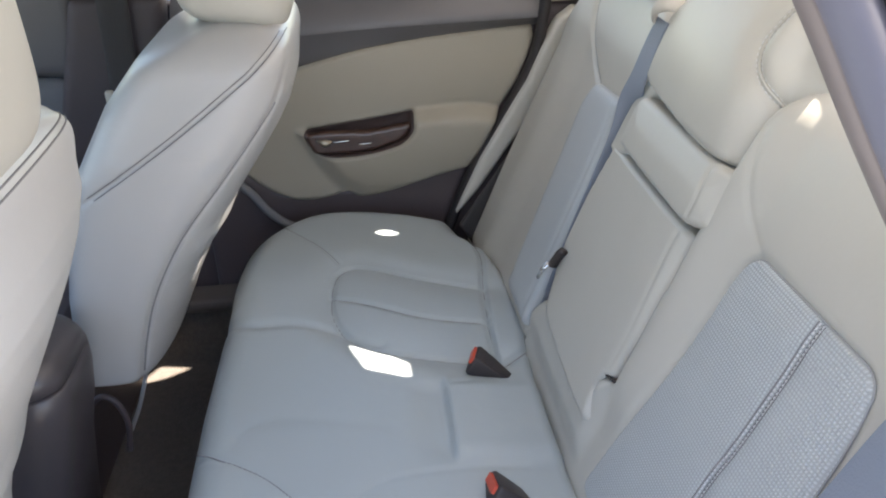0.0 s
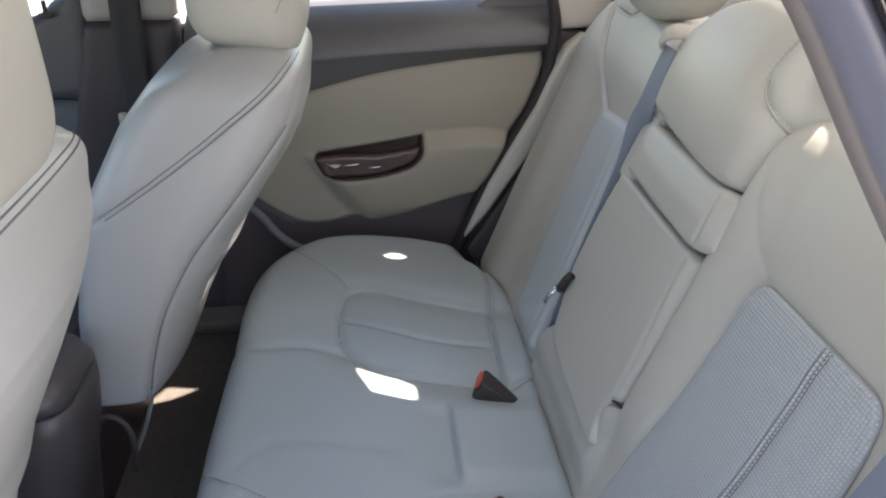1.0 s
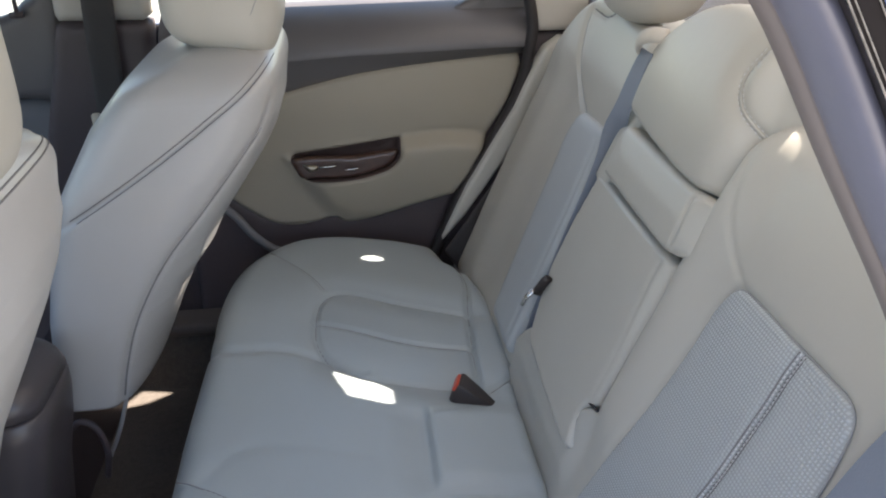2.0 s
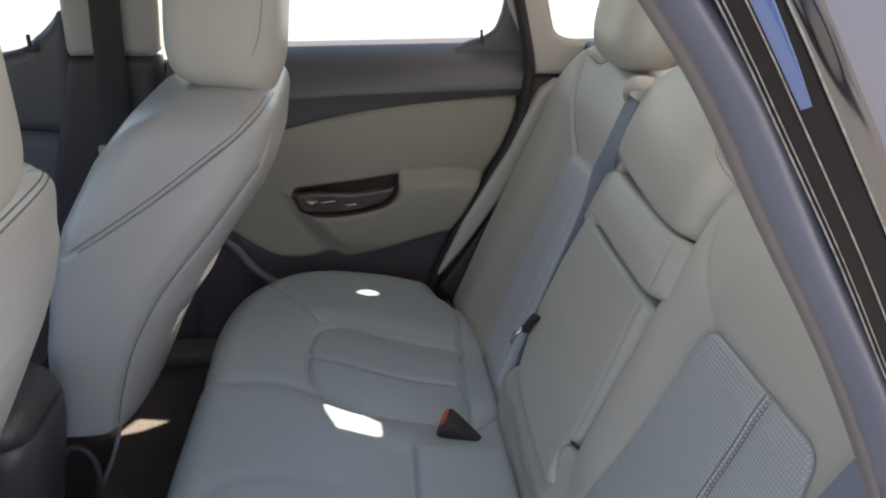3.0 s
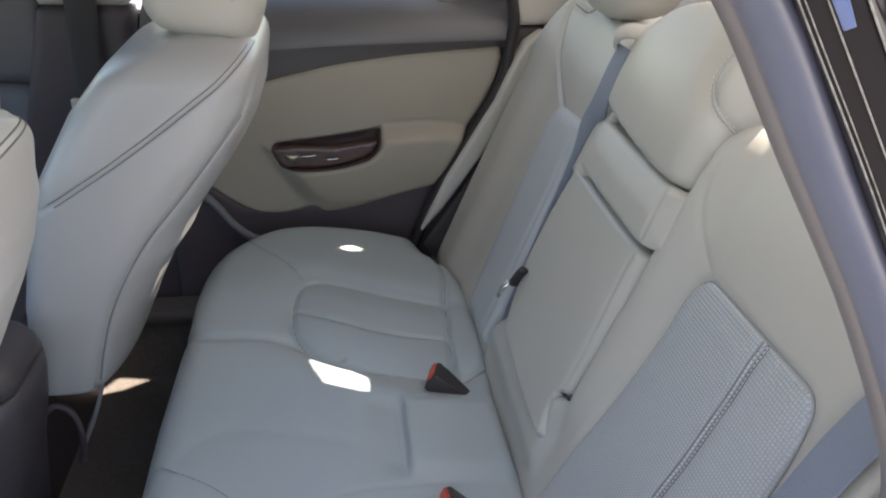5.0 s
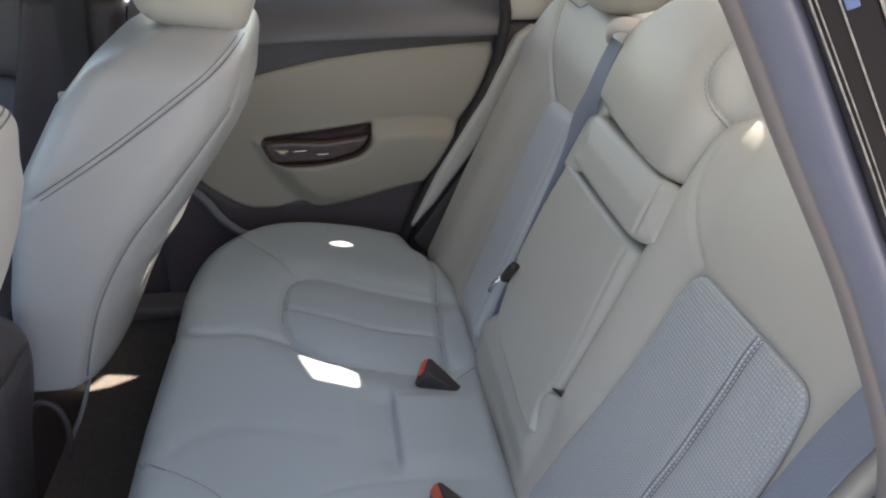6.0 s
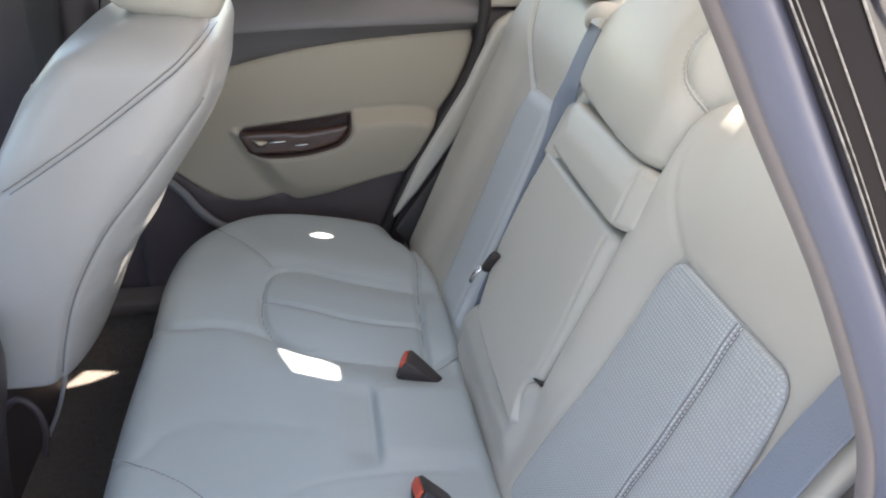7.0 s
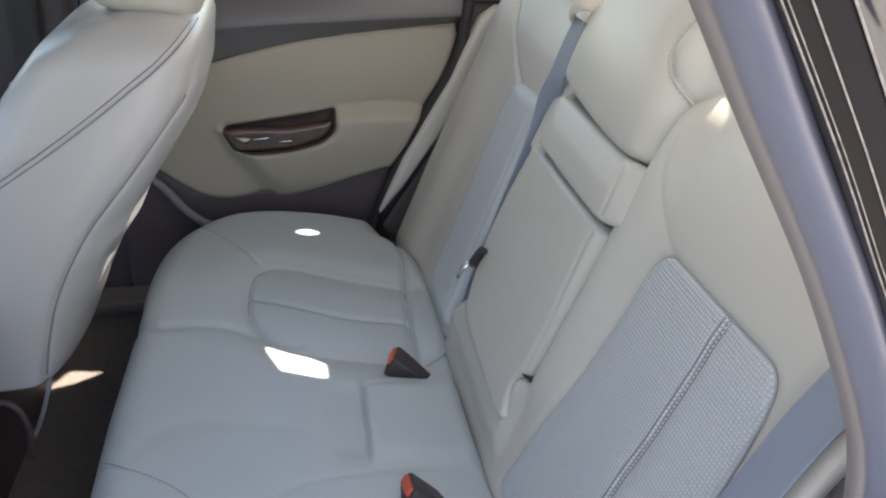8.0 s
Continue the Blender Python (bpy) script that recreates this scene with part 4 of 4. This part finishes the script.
def block_height(q, s):
    h = 0.025 + 0.003 * smoothstep(0, 0.04, s) - 0.008 * smoothstep(0.602, 0.562, q[:, 0])
    return groove(h, q, curve([(0.604, 0.352), (0.600, 0.390), (0.604, 0.416), (0.597, 0.426), (0.558, 0.434)]), 0.003, 0.003)


pad("armrest_end", rounded([(0.567, 0.366), (0.560, 0.436), (0.605, 0.429), (0.714, 0.431), (0.838, 0.431), (0.851, 0.415), (0.847, 0.357), (0.709, 0.3535), (0.613, 0.3525)], [0.006, 0.010, 0.03, 0.03, 0.012, 0.012, 0.006, 0.03, 0.02]), on_back,
    block_height, LEATHER, bench, res=0.0025, edge=0.010, skirt=0.04, label="padded end of the folded armrest")
# dark bead in place of the slot; its colour gives the shade inside
for line in ([(0.590, 0.150), (0.602, 0.147), (0.616, 0.143)],):
    c = curve(line, 0.003)
    sweep("latch", on_back(c[:, 0], c[:, 1], np.full(len(c), 0.010)), ring(0.0018, 8, 0.0025), BUCKLE, armrest, "small dark slot of the armrest latch", up=(-0.9, 0, 0.4))
hump_seam = curve([(0.556, 0.495), (0.592, 0.518), (0.614, 0.540), (0.618, 0.560), (0.612, 0.580), (0.606, 0.600)], 0.006)


hump_side = curve([(0.576, 0.425), (0.573, 0.469), (0.568, 0.505), (0.550, 0.535), (0.52, 0.55)], 0.006)


def hump_height(q, s):
    h = 0.018 + 0.026 * np.clip(1 - ((q[:, 0] - 0.71) / 0.20) ** 2, 0, 1) * np.clip(1 - ((q[:, 1] - 0.53) / 0.13) ** 2, 0, 1)
    d, _ = near_line(q, hump_side)
    h = h - 0.022 * np.exp(-((d / 0.022) ** 2)) - 0.02 * smoothstep(0.49, 0.55, q[:, 1]) * smoothstep(0.60, 0.57, q[:, 0])
    h = h - 0.007 * np.exp(-((near_line(q, hump_seam)[0] / 0.016) ** 2))
    h = groove(h, q, hump_seam, 0.0045, 0.0035)
    return h


upper = pad("upper_cushion", rounded([(0.572, 0.437), (0.545, 0.50), (0.535, 0.565), (0.60, 0.615), (0.70, 0.620), (0.77, 0.600), (0.82, 0.565), (0.866, 0.535), (0.862, 0.446), (0.825, 0.442), (0.70, 0.431), (0.63, 0.427)], [0.010, 0.03, 0.03, 0.03, 0.03, 0.03, 0.02, 0.02, 0.006, 0.01, 0.03, 0.03]),
    on_back, hump_height, LEATHER, bench, res=0.0028, edge=0.012, skirt=0.12, label="rounded leather upper centre cushion")


def stitches(name, line, mat, parent, label, length=0.004, gap=0.0022, radius=0.0007):
    """Short thread lengths, one after the other along a line in space."""
    p = np.array(line, float)
    run = np.r_[0, np.cumsum(np.linalg.norm(np.diff(p, axis=0), axis=1))]
    verts, faces = [], []
    at = 0.0
    while at + length < run[-1]:
        a = np.array([np.interp(at, run, p[:, i]) for i in range(3)])
        b = np.array([np.interp(at + length, run, p[:, i]) for i in range(3)])
        d = Vector(b - a).normalized()
        u = d.orthogonal().normalized()
        v = d.cross(u)
        k = len(verts)
        for c, r in ((a, 0.5), ((a + b) / 2, 1.0), (b, 0.5)):
            for w in range(4):
                o = (u * math.cos(w * math.pi / 2) + v * math.sin(w * math.pi / 2)) * radius * r
                verts.append((c[0] + o.x, c[1] + o.y, c[2] + o.z))
        for ring_i in (0, 1):
            for w in range(4):
                n = (w + 1) % 4
                faces.append((k + ring_i * 4 + w, k + ring_i * 4 + n, k + ring_i * 4 + 4 + n, k + ring_i * 4 + 4 + w))
        at += length + gap
    return part(name, verts, faces, mat, parent, label)



def on_insert(line, lift):
    d, _ = near_line(line, near_insert_line, True)
    t = np.clip(1 - d / 0.004, 0, 1)
    h = insert_height(line, d) - 0.004 * (1 - np.sqrt(1 - t * t)) + lift
    return on_back(line[:, 0], line[:, 1], h)


for off in (-0.0052, 0.0, 0.0052):
    tube("seam", on_insert(stitch_line + np.array([off, 0.0]), -0.0005), 0.0011 if off else 0.0014, PIPING, insert, "dark sewn seam of the insert", n=6)
for off in (-0.0026, 0.0026):
    stitches("stitching", on_insert(stitch_line + np.array([off, 0.0]), 0.0006), THREAD, insert, "pale double stitching", length=0.003, gap=0.0018, radius=0.0010)
for off in (0.0035, -0.0035):
    line = hump_seam + np.array([off, -off * 0.3])
    stitches("stitching", on_back(line[:, 0], line[:, 1], hump_height(line, None) + 0.0003), THREAD, upper, "pale stitching", length=0.004, radius=0.0005)


tube("piping", on_back(hump_seam[:, 0], hump_seam[:, 1], hump_height(hump_seam, None) + 0.0012), 0.0021, LEATHER, upper, "pale piping on the seam")


def headrest(name, mat, parent, c, half, tilt, label, e=3.2, droop=0.0):
    """A rounded block, tilted back."""
    rings = []
    n, m = 40, 56
    for i in range(n + 1):
        w = -1 + 2 * i / n
        w = math.copysign(abs(w) ** 0.8, w)
        sc = max(1e-3, (1 - abs(w) ** e)) ** (1 / e)
        row = []
        for j in range(m):
            a = 2 * math.pi * j / m
            ca, sa = math.cos(a), math.sin(a)
            x = math.copysign(abs(ca) ** (2 / e), ca) * half[0] * sc
            y = math.copysign(abs(sa) ** (2 / e), sa) * half[1] * sc
            z = w * half[2]
            row.append((c[0] + x + math.tan(tilt) * z, c[1] + y, c[2] + z - droop * x))
        rings.append(row)
    return loft(name, rings, mat, parent, label)


headrest("headrest", LEATHER, bench, (0.245, 1.05, 1.145), (0.065, 0.115, 0.095), radians(12), "light leather rear headrest")

# ---- belts and buckles of the rear seat ----
def ribbon(name, rows, mat, thick=0.0016, width=0.022, parent=None, label=""):
    """Webbing along the backrest: rows of y, s, h and its turn about its own run."""
    k = np.array(rows, float)
    t = np.linspace(0, 1, len(k))
    w = np.linspace(0, 1, 80)
    k = np.stack([np.interp(w, t, k[:, i]) for i in range(4)], 1)
    soft = np.stack([np.convolve(np.pad(k[:, i], 5, "edge"), np.ones(11) / 11, "valid") for i in range(4)], 1)
    k[5:-5] = soft[5:-5]
    rings = []
    for y, s, h, a in k:
        a = radians(a)
        ring4 = []
        for du, dn in ((-width, -thick), (width, -thick), (width, thick), (-width, thick)):
            u = du * math.cos(a) - dn * math.sin(a)
            n = du * math.sin(a) + dn * math.cos(a)
            ring4.append(on_back(np.array([y + u]), np.array([s]), np.array([h + n]))[0])
        rings.append(ring4)
    belt_thing = empty(name, label, "seat belt", tuple(rings[-1][0]))
    loft("webbing", rings, mat, belt_thing, smooth=False)
    for side in (0, 1):
        sweep("selvedge", [r[side] * 0.5 + r[3 - side] * 0.5 for r in rings][::4], ring(0.0016, 6), mat, belt_thing, "woven edge of the webbing", up=(0.3, 0.9, 0.2))
    return belt_thing


ribbon("seat_belt", [(0.862, 0.522, 0.034, 0), (0.870, 0.490, 0.031, 4), (0.870, 0.455, 0.028, 8), (0.874, 0.430, 0.025, 12), (0.886, 0.405, 0.014, 50), (0.899, 0.375, 0.000, 78), (0.902, 0.33, -0.006, 84), (0.904, 0.22, -0.010, 86), (0.903, 0.15, -0.014, 86), (0.900, 0.06, -0.02, 86)], WEB, width=0.018, label="blue-grey centre seat belt lying between the backrests")
tongue = empty("belt_tongue", "steel belt tongue with dark plastic grip at the belt's end", "belt tongue", (0.06, 0.87, 0.68))


sweep("grip", [back_point(*k) for k in ((0.856, 0.184, 0.022), (0.859, 0.176, 0.024), (0.866, 0.158, 0.024), (0.870, 0.150, 0.022))], ring(0.0045, 10, 0.0075), BUCKLE, tongue, "dark plastic grip", up=(-0.9, 0, 0.4))
sweep("plate", [back_point(*k) for k in ((0.870, 0.152, 0.030), (0.878, 0.134, 0.032), (0.884, 0.120, 0.030))], ring(0.005, 8, 0.003), CHROME, tongue, "bright steel plate", up=(-0.9, 0, 0.4))
guide = sweep("belt_guide", curve([back_point(*k) for k in ((0.892, 0.508, 0.020), (0.888, 0.520, 0.036), (0.872, 0.532, 0.045), (0.852, 0.543, 0.042), (0.842, 0.548, 0.026))], 0.004), ring(0.011, 12, 0.0045), PILLAR, None, up=(-0.9, 0, 0.4))
tagged(guide, "pale plastic guide that holds the centre belt", "belt guide")
ribbon("seat_belt", [(0.206, 0.56, 0.0, 0), (0.2245, 0.416, 0.014, 0), (0.232, 0.37, 0.015, 0), (0.237, 0.31, 0.015, 0), (0.250, 0.16, 0.015, 0), (0.262, 0.02, 0.012, 0)], WEB, width=0.0195, label="blue-grey seat belt hanging beside the backrest")

# flat dark wedge between the side bolster and the backrest
fb = plate("seat_belt", rounded([(0.078, 0.720), (0.047, 0.682), (-0.048, 0.545), (-0.020, 0.500), (0.030, 0.600), (0.072, 0.664)], 0.005), 1.336, WEB_DARK, None, thick=0.003, edge=0.001, res=0.005)
tagged(fb, "dark wedge-shaped plate beside the backrest", "seat belt")

# fixed side pieces between the backrest and the doors, and the panel behind the seat
side = plate("side_bolster", rounded([(0.185, 0.965), (0.150, 0.942), (0.118, 0.884), (0.094, 0.830), (0.066, 0.784), (0.001, 0.675), (-0.040, 0.588), (-0.054, 0.556), (-0.043, 0.566), (-0.003, 0.612), (0.054, 0.694), (0.098, 0.756), (0.16, 0.85), (0.20, 0.93)], 0.006), 1.358, LEATHER, None, thick=0.03, edge=0.004, res=0.005)
tagged(side, "beige padded strip between backrest and door", "side bolster", kind="structure")
shelf = box_mesh("rear_shelf", (0.235, 0.06, 1.00), (0.62, 1.40, 1.03), DARK, bevel=0.01)
tagged(shelf, "dark shelf behind the rear headrests", "shelf", kind="structure")
bulk = pad("bulkhead", [(0.05, -0.30), (0.05, 0.50), (1.42, 0.50), (1.42, -0.30)], on_back, lambda q, s: -0.075 + 0 * s, DARK, None, res=0.05, edge=0, skirt=0.02)
tagged(bulk, "dark panel behind the rear backrest", "panel", kind="structure")

# ---- front seats ----
def front_seat(base_y, top_seams, hi):
    seat = empty("front_seat", "light grey leather front seat with double-stitched side and headrest", "car seat", (-0.62, base_y, 0.27), group="front seats")
    zf = np.array([0.33, 0.45, 0.57, 0.70, 0.80, 0.875, 0.958, 1.015, 1.052, 1.09])
    xf = np.array([-0.70, -0.685, -0.672, -0.658, -0.638, -0.612, -0.562, -0.513, -0.462, -0.43])
    zr = np.array([0.45, 0.558, 0.636, 0.708, 0.784, 0.856, 0.928, 0.961, 1.0, 1.09])
    xr = np.array([-0.600, -0.566, -0.543, -0.515, -0.468, -0.409, -0.352, -0.332, -0.318, -0.302])
    zw = np.array([0.33, 0.50, 0.70, 0.90, 1.0, 1.09])
    hw = np.array([0.21, 0.215, 0.22, 0.215, 0.20, 0.175])
    seam = np.array([(-0.60, 0.845), (-0.471, 0.926), (-0.387, 0.984), (-0.353, 1.009), (-0.319, 1.040), (-0.288, 1.08)])
    seam = curve(seam, 0.006)
    back_seam = curve([(-0.60, 0.45), (-0.575, 0.558), (-0.554, 0.636), (-0.526, 0.708), (-0.48, 0.784), (-0.418, 0.856), (-0.358, 0.928), (-0.333, 0.961), (-0.31, 1.02)], 0.006)
    n, m = 250, 360
    rings = []
    lo, r = 0.548, 0.045
    ang = np.linspace(0, 2 * math.pi, 4 * m, endpoint=False)
    ca, sa = np.cos(ang), np.sin(ang)
    e = 6.0
    ux = np.sign(ca) * np.abs(ca) ** (2 / e)
    uy = np.sign(sa) * np.abs(sa) ** (2 / e)
    run = np.r_[0, np.cumsum(np.hypot(np.diff(ux) * 0.5, np.diff(uy)))]
    even = np.linspace(0, run[-1], m, endpoint=False)
    px, py = np.interp(even, run, ux), np.interp(even, run, uy)
    for i in range(n + 1):
        z = lo + (hi - lo) * i / n
        t = max(0.0, (z - (hi - r)) / r)
        sc = math.sqrt(max(1e-4, 1 - t * t))
        t2 = max(0.0, ((lo + 0.02) - z) / 0.02)
        sc *= math.sqrt(max(0.3, 1 - t2 * t2))
        a, b = np.interp(z, zf, xf), np.interp(z, zr, xr)
        h = np.interp(z, zw, hw)
        x = (a + b) / 2 + px * (b - a) / 2 * (0.5 + 0.5 * sc)
        y = py * h * (0.6 + 0.4 * sc)
        x = x + np.interp(z, [0.5, 0.6, 0.75, 0.9, 1.0], [0.012, 0.030, 0.052, 0.034, 0.01]) * np.clip(px, 0, 1) * (1 - np.abs(py) ** 2.2)
        q = np.stack([x, np.full(m, z)], 1)
        dent = np.zeros(m)
        for line, wd, dp in ((seam, 0.0035, 0.0028), (back_seam, 0.0040, 0.008)):
            d, _ = near_line(q, line)
            dent += dp * np.exp(-((d / wd) ** 2))
        puff = 0.010 * np.sin(np.clip((z - 0.45) / 0.6, 0, 1) * math.pi)
        y = y - np.sign(y) * (dent - puff * (1 - px ** 2)) * smoothstep(0.6, 0.85, np.abs(py))
        rings.append(np.stack([x, base_y + y, z - 0.050 * smoothstep(0.98, 1.06, z) * (1 - py ** 2) * (1 - np.abs(px) ** 4)], 1))
    backrest = loft("backrest", rings, LEATHER_SIDE, seat, "light grey leather seat back with double stitching")
    for z in (1.0205, 1.0255) if top_seams else ():
        k = int(round((z - lo) / (hi - lo) * n))
        row = np.array(rings[k])[(px > 0.35) & (np.abs(py) < 0.9)]
        row = row[np.argsort(row[:, 1])] + np.array([0.0002, 0, 0.0002])
        tube("seam", row, 0.0008, PIPING, backrest, "dark sewn seam across the seat's top edge", n=6)

    def side_y(x, z):
        a, b, h = np.interp(z, zf, xf), np.interp(z, zr, xr), np.interp(z, zw, hw)
        k = np.clip((x - (a + b) / 2) / ((b - a) / 2), -0.97, 0.97)
        t = np.clip((z - (hi - r)) / r, 0, 0.99)
        puff = 0.010 * np.sin(np.clip((z - 0.45) / 0.6, 0, 1) * math.pi)
        return (1 - np.abs(k) ** 6) ** (1 / 6) * h * (0.6 + 0.4 * np.sqrt(1 - t * t)) + puff * (1 - k ** 2)

    for off in (-0.0034, 0.0034):
        line = seam + np.array([off * 0.55, -off * 0.85])
        line = line[(line[:, 1] < 1.043) & (line[:, 1] > 0.855)]
        tube("stitching", np.stack([line[:, 0], base_y - side_y(line[:, 0], line[:, 1]) - 0.0001, line[:, 1]], 1), 0.0007, PIPING, backrest, "dark double stitching", n=6)
    welt = []
    for k in range(int((0.575 - lo) / (hi - lo) * n), int((0.96 - lo) / (hi - lo) * n), 2):
        row = np.array(rings[k])[py < -0.02]
        row = row[np.argsort(row[:, 0])]
        z = row[:, 2].mean()
        x = np.interp(z, back_seam[:, 1], back_seam[:, 0])
        welt.append((x, np.interp(x, row[:, 0], row[:, 1]), z))
    tube("seam", welt, 0.0017, PIPING, backrest, "dark sewn seam along the seat back", n=6)
    cushion_top = headrest("headrest", LEATHER, seat, (-0.378, base_y, 1.146), (0.080, 0.125, 0.112), radians(6), "light leather headrest", e=4.4, droop=0.26)
    for side in (-1, 1):
        tube("seam", curve([(-0.345, base_y + side * 0.1205, 1.080), (-0.326, base_y + side * 0.1235, 1.12), (-0.316, base_y + side * 0.1240, 1.18), (-0.312, base_y + side * 0.1225, 1.24)]), 0.0007, WELT, cushion_top, "sewn seam down the headrest's side", n=6)
        tube("sleeve", [(-0.352, base_y + side * 0.098, 1.020), (-0.352, base_y + side * 0.098, 1.042), (-0.352, base_y + side * 0.098, 1.045)], 0.019, STEEL, cushion_top, "smooth sleeve of the headrest post", n=16)
    for dy in (-0.085, 0.085):
        tube("post", [(-0.37, base_y + dy, 1.02), (-0.365, base_y + dy, 1.075)], 0.006, CHROME, cushion_top, "chrome headrest post")
    rows = []
    for x, z0, z1 in ((-0.715, 0.265, 0.53), (-0.75, 0.265, 0.56), (-0.95, 0.265, 0.56), (-1.08, 0.28, 0.55)):
        rows.append([(x, base_y + y, z) for y, z in ((-0.23, z0), (-0.23, z1 - 0.03), (-0.20, z1), (0.20, z1), (0.23, z1 - 0.03), (0.23, z0))])
    loft("seat_base", rows, DARK, seat, "dark plastic seat base", smooth=False)
    tube("tether", curve([(-0.588, base_y - 0.12, 0.55), (-0.603, base_y - 0.12, 0.495), (-0.621, base_y - 0.12, 0.446), (-0.643, base_y - 0.12, 0.40)]), 0.0035, LEATHER_SIDE, seat, "pale loop of trim under the seat back")
    sweep("recliner_cover", curve([(-0.66, base_y - 0.205, 0.52), (-0.64, base_y - 0.205, 0.535), (-0.62, base_y - 0.205, 0.52), (-0.612, base_y - 0.205, 0.48), (-0.62, base_y - 0.205, 0.43)]), ring(0.005, 10), DARK, seat, "dark plastic hinge cover")
    return seat


front_seat(1.075, False, 1.050)
drv = front_seat(0.0, True, 1.050)
drv.matrix_world = pose(-0.661, 0.37, 0.286, 0, -8, 0)
for child in drv.children:
    if child.name.startswith("headrest"):
        child.location += Vector((0.008, 0, -0.004))

# ---- centre console ----
con = empty("centre_console", "dark plastic centre console between the front seats", "console", (-0.7, 0.72, 0.30))
def console_rings(levels):
    return [[(x, 0.735 + y * w, z) for x, y in rounded([(x1, -0.085), (x1, 0.085), (-0.95, 0.085), (-0.95, -0.085)], [0.05, 0.05, 0.01, 0.01], 12)] for z, w, x1 in levels]


loft("body", console_rings(((0.30, 1.0, -0.66), (0.55, 1.0, -0.625), (0.62, 0.99, -0.608), (0.66, 0.98, -0.602), (0.684, 0.965, -0.602), (0.687, 0.94, -0.606))), CONSOLE, con, "dark rounded console body")
loft("lid", console_rings(((0.688, 0.93, -0.608), (0.691, 0.957, -0.602), (0.708, 0.92, -0.607), (0.720, 0.87, -0.616), (0.729, 0.79, -0.630), (0.735, 0.68, -0.65), (0.738, 0.4, -0.70))), CONSOLE, con, "dark rounded console lid")


def buckle(at, toward, up):
    b = empty("belt_buckle", "dark seat belt buckle with red release button, standing in the seat", "belt buckle", at, group="rear belt buckles")
    d = (Vector(toward) - Vector(at))
    length = d.length
    d.normalize()
    u = Vector(up)
    s = d.cross(u).normalized()
    u = s.cross(d)
    rings = []
    for w, sx, sy in ((0.0, 0.006, 0.005), (0.2, 0.011, 0.008), (0.6, 0.018, 0.012), (0.94, 0.022, 0.015), (1.0, 0.0205, 0.0135)):
        rings.append([Vector(at) + d * (w * length) + s * a + u * c for a, c in rounded([(-sx, -sy), (sx, -sy), (sx, sy), (-sx, sy)], 0.0035)])
    loft("body", rings, BUCKLE, b, "dark plastic buckle body")
    face = [Vector(at) + d * (length * 1.0) + s * a + u * c for a, c in rounded([(-0.017, 0.000), (0.017, 0.000), (0.017, 0.012), (-0.017, 0.012)], 0.002)]
    face2 = [p + d * 0.004 for p in face]
    loft("button", [face, face2], RED, b, "red release button", smooth=False)
    return b


buckle((-0.030, 0.790, 0.548), (-0.092, 0.812, 0.586), (-0.4, 0.25, 1))
buckle((-0.045, 0.545, 0.548), (-0.105, 0.552, 0.585), (-0.4, 0.25, 1))
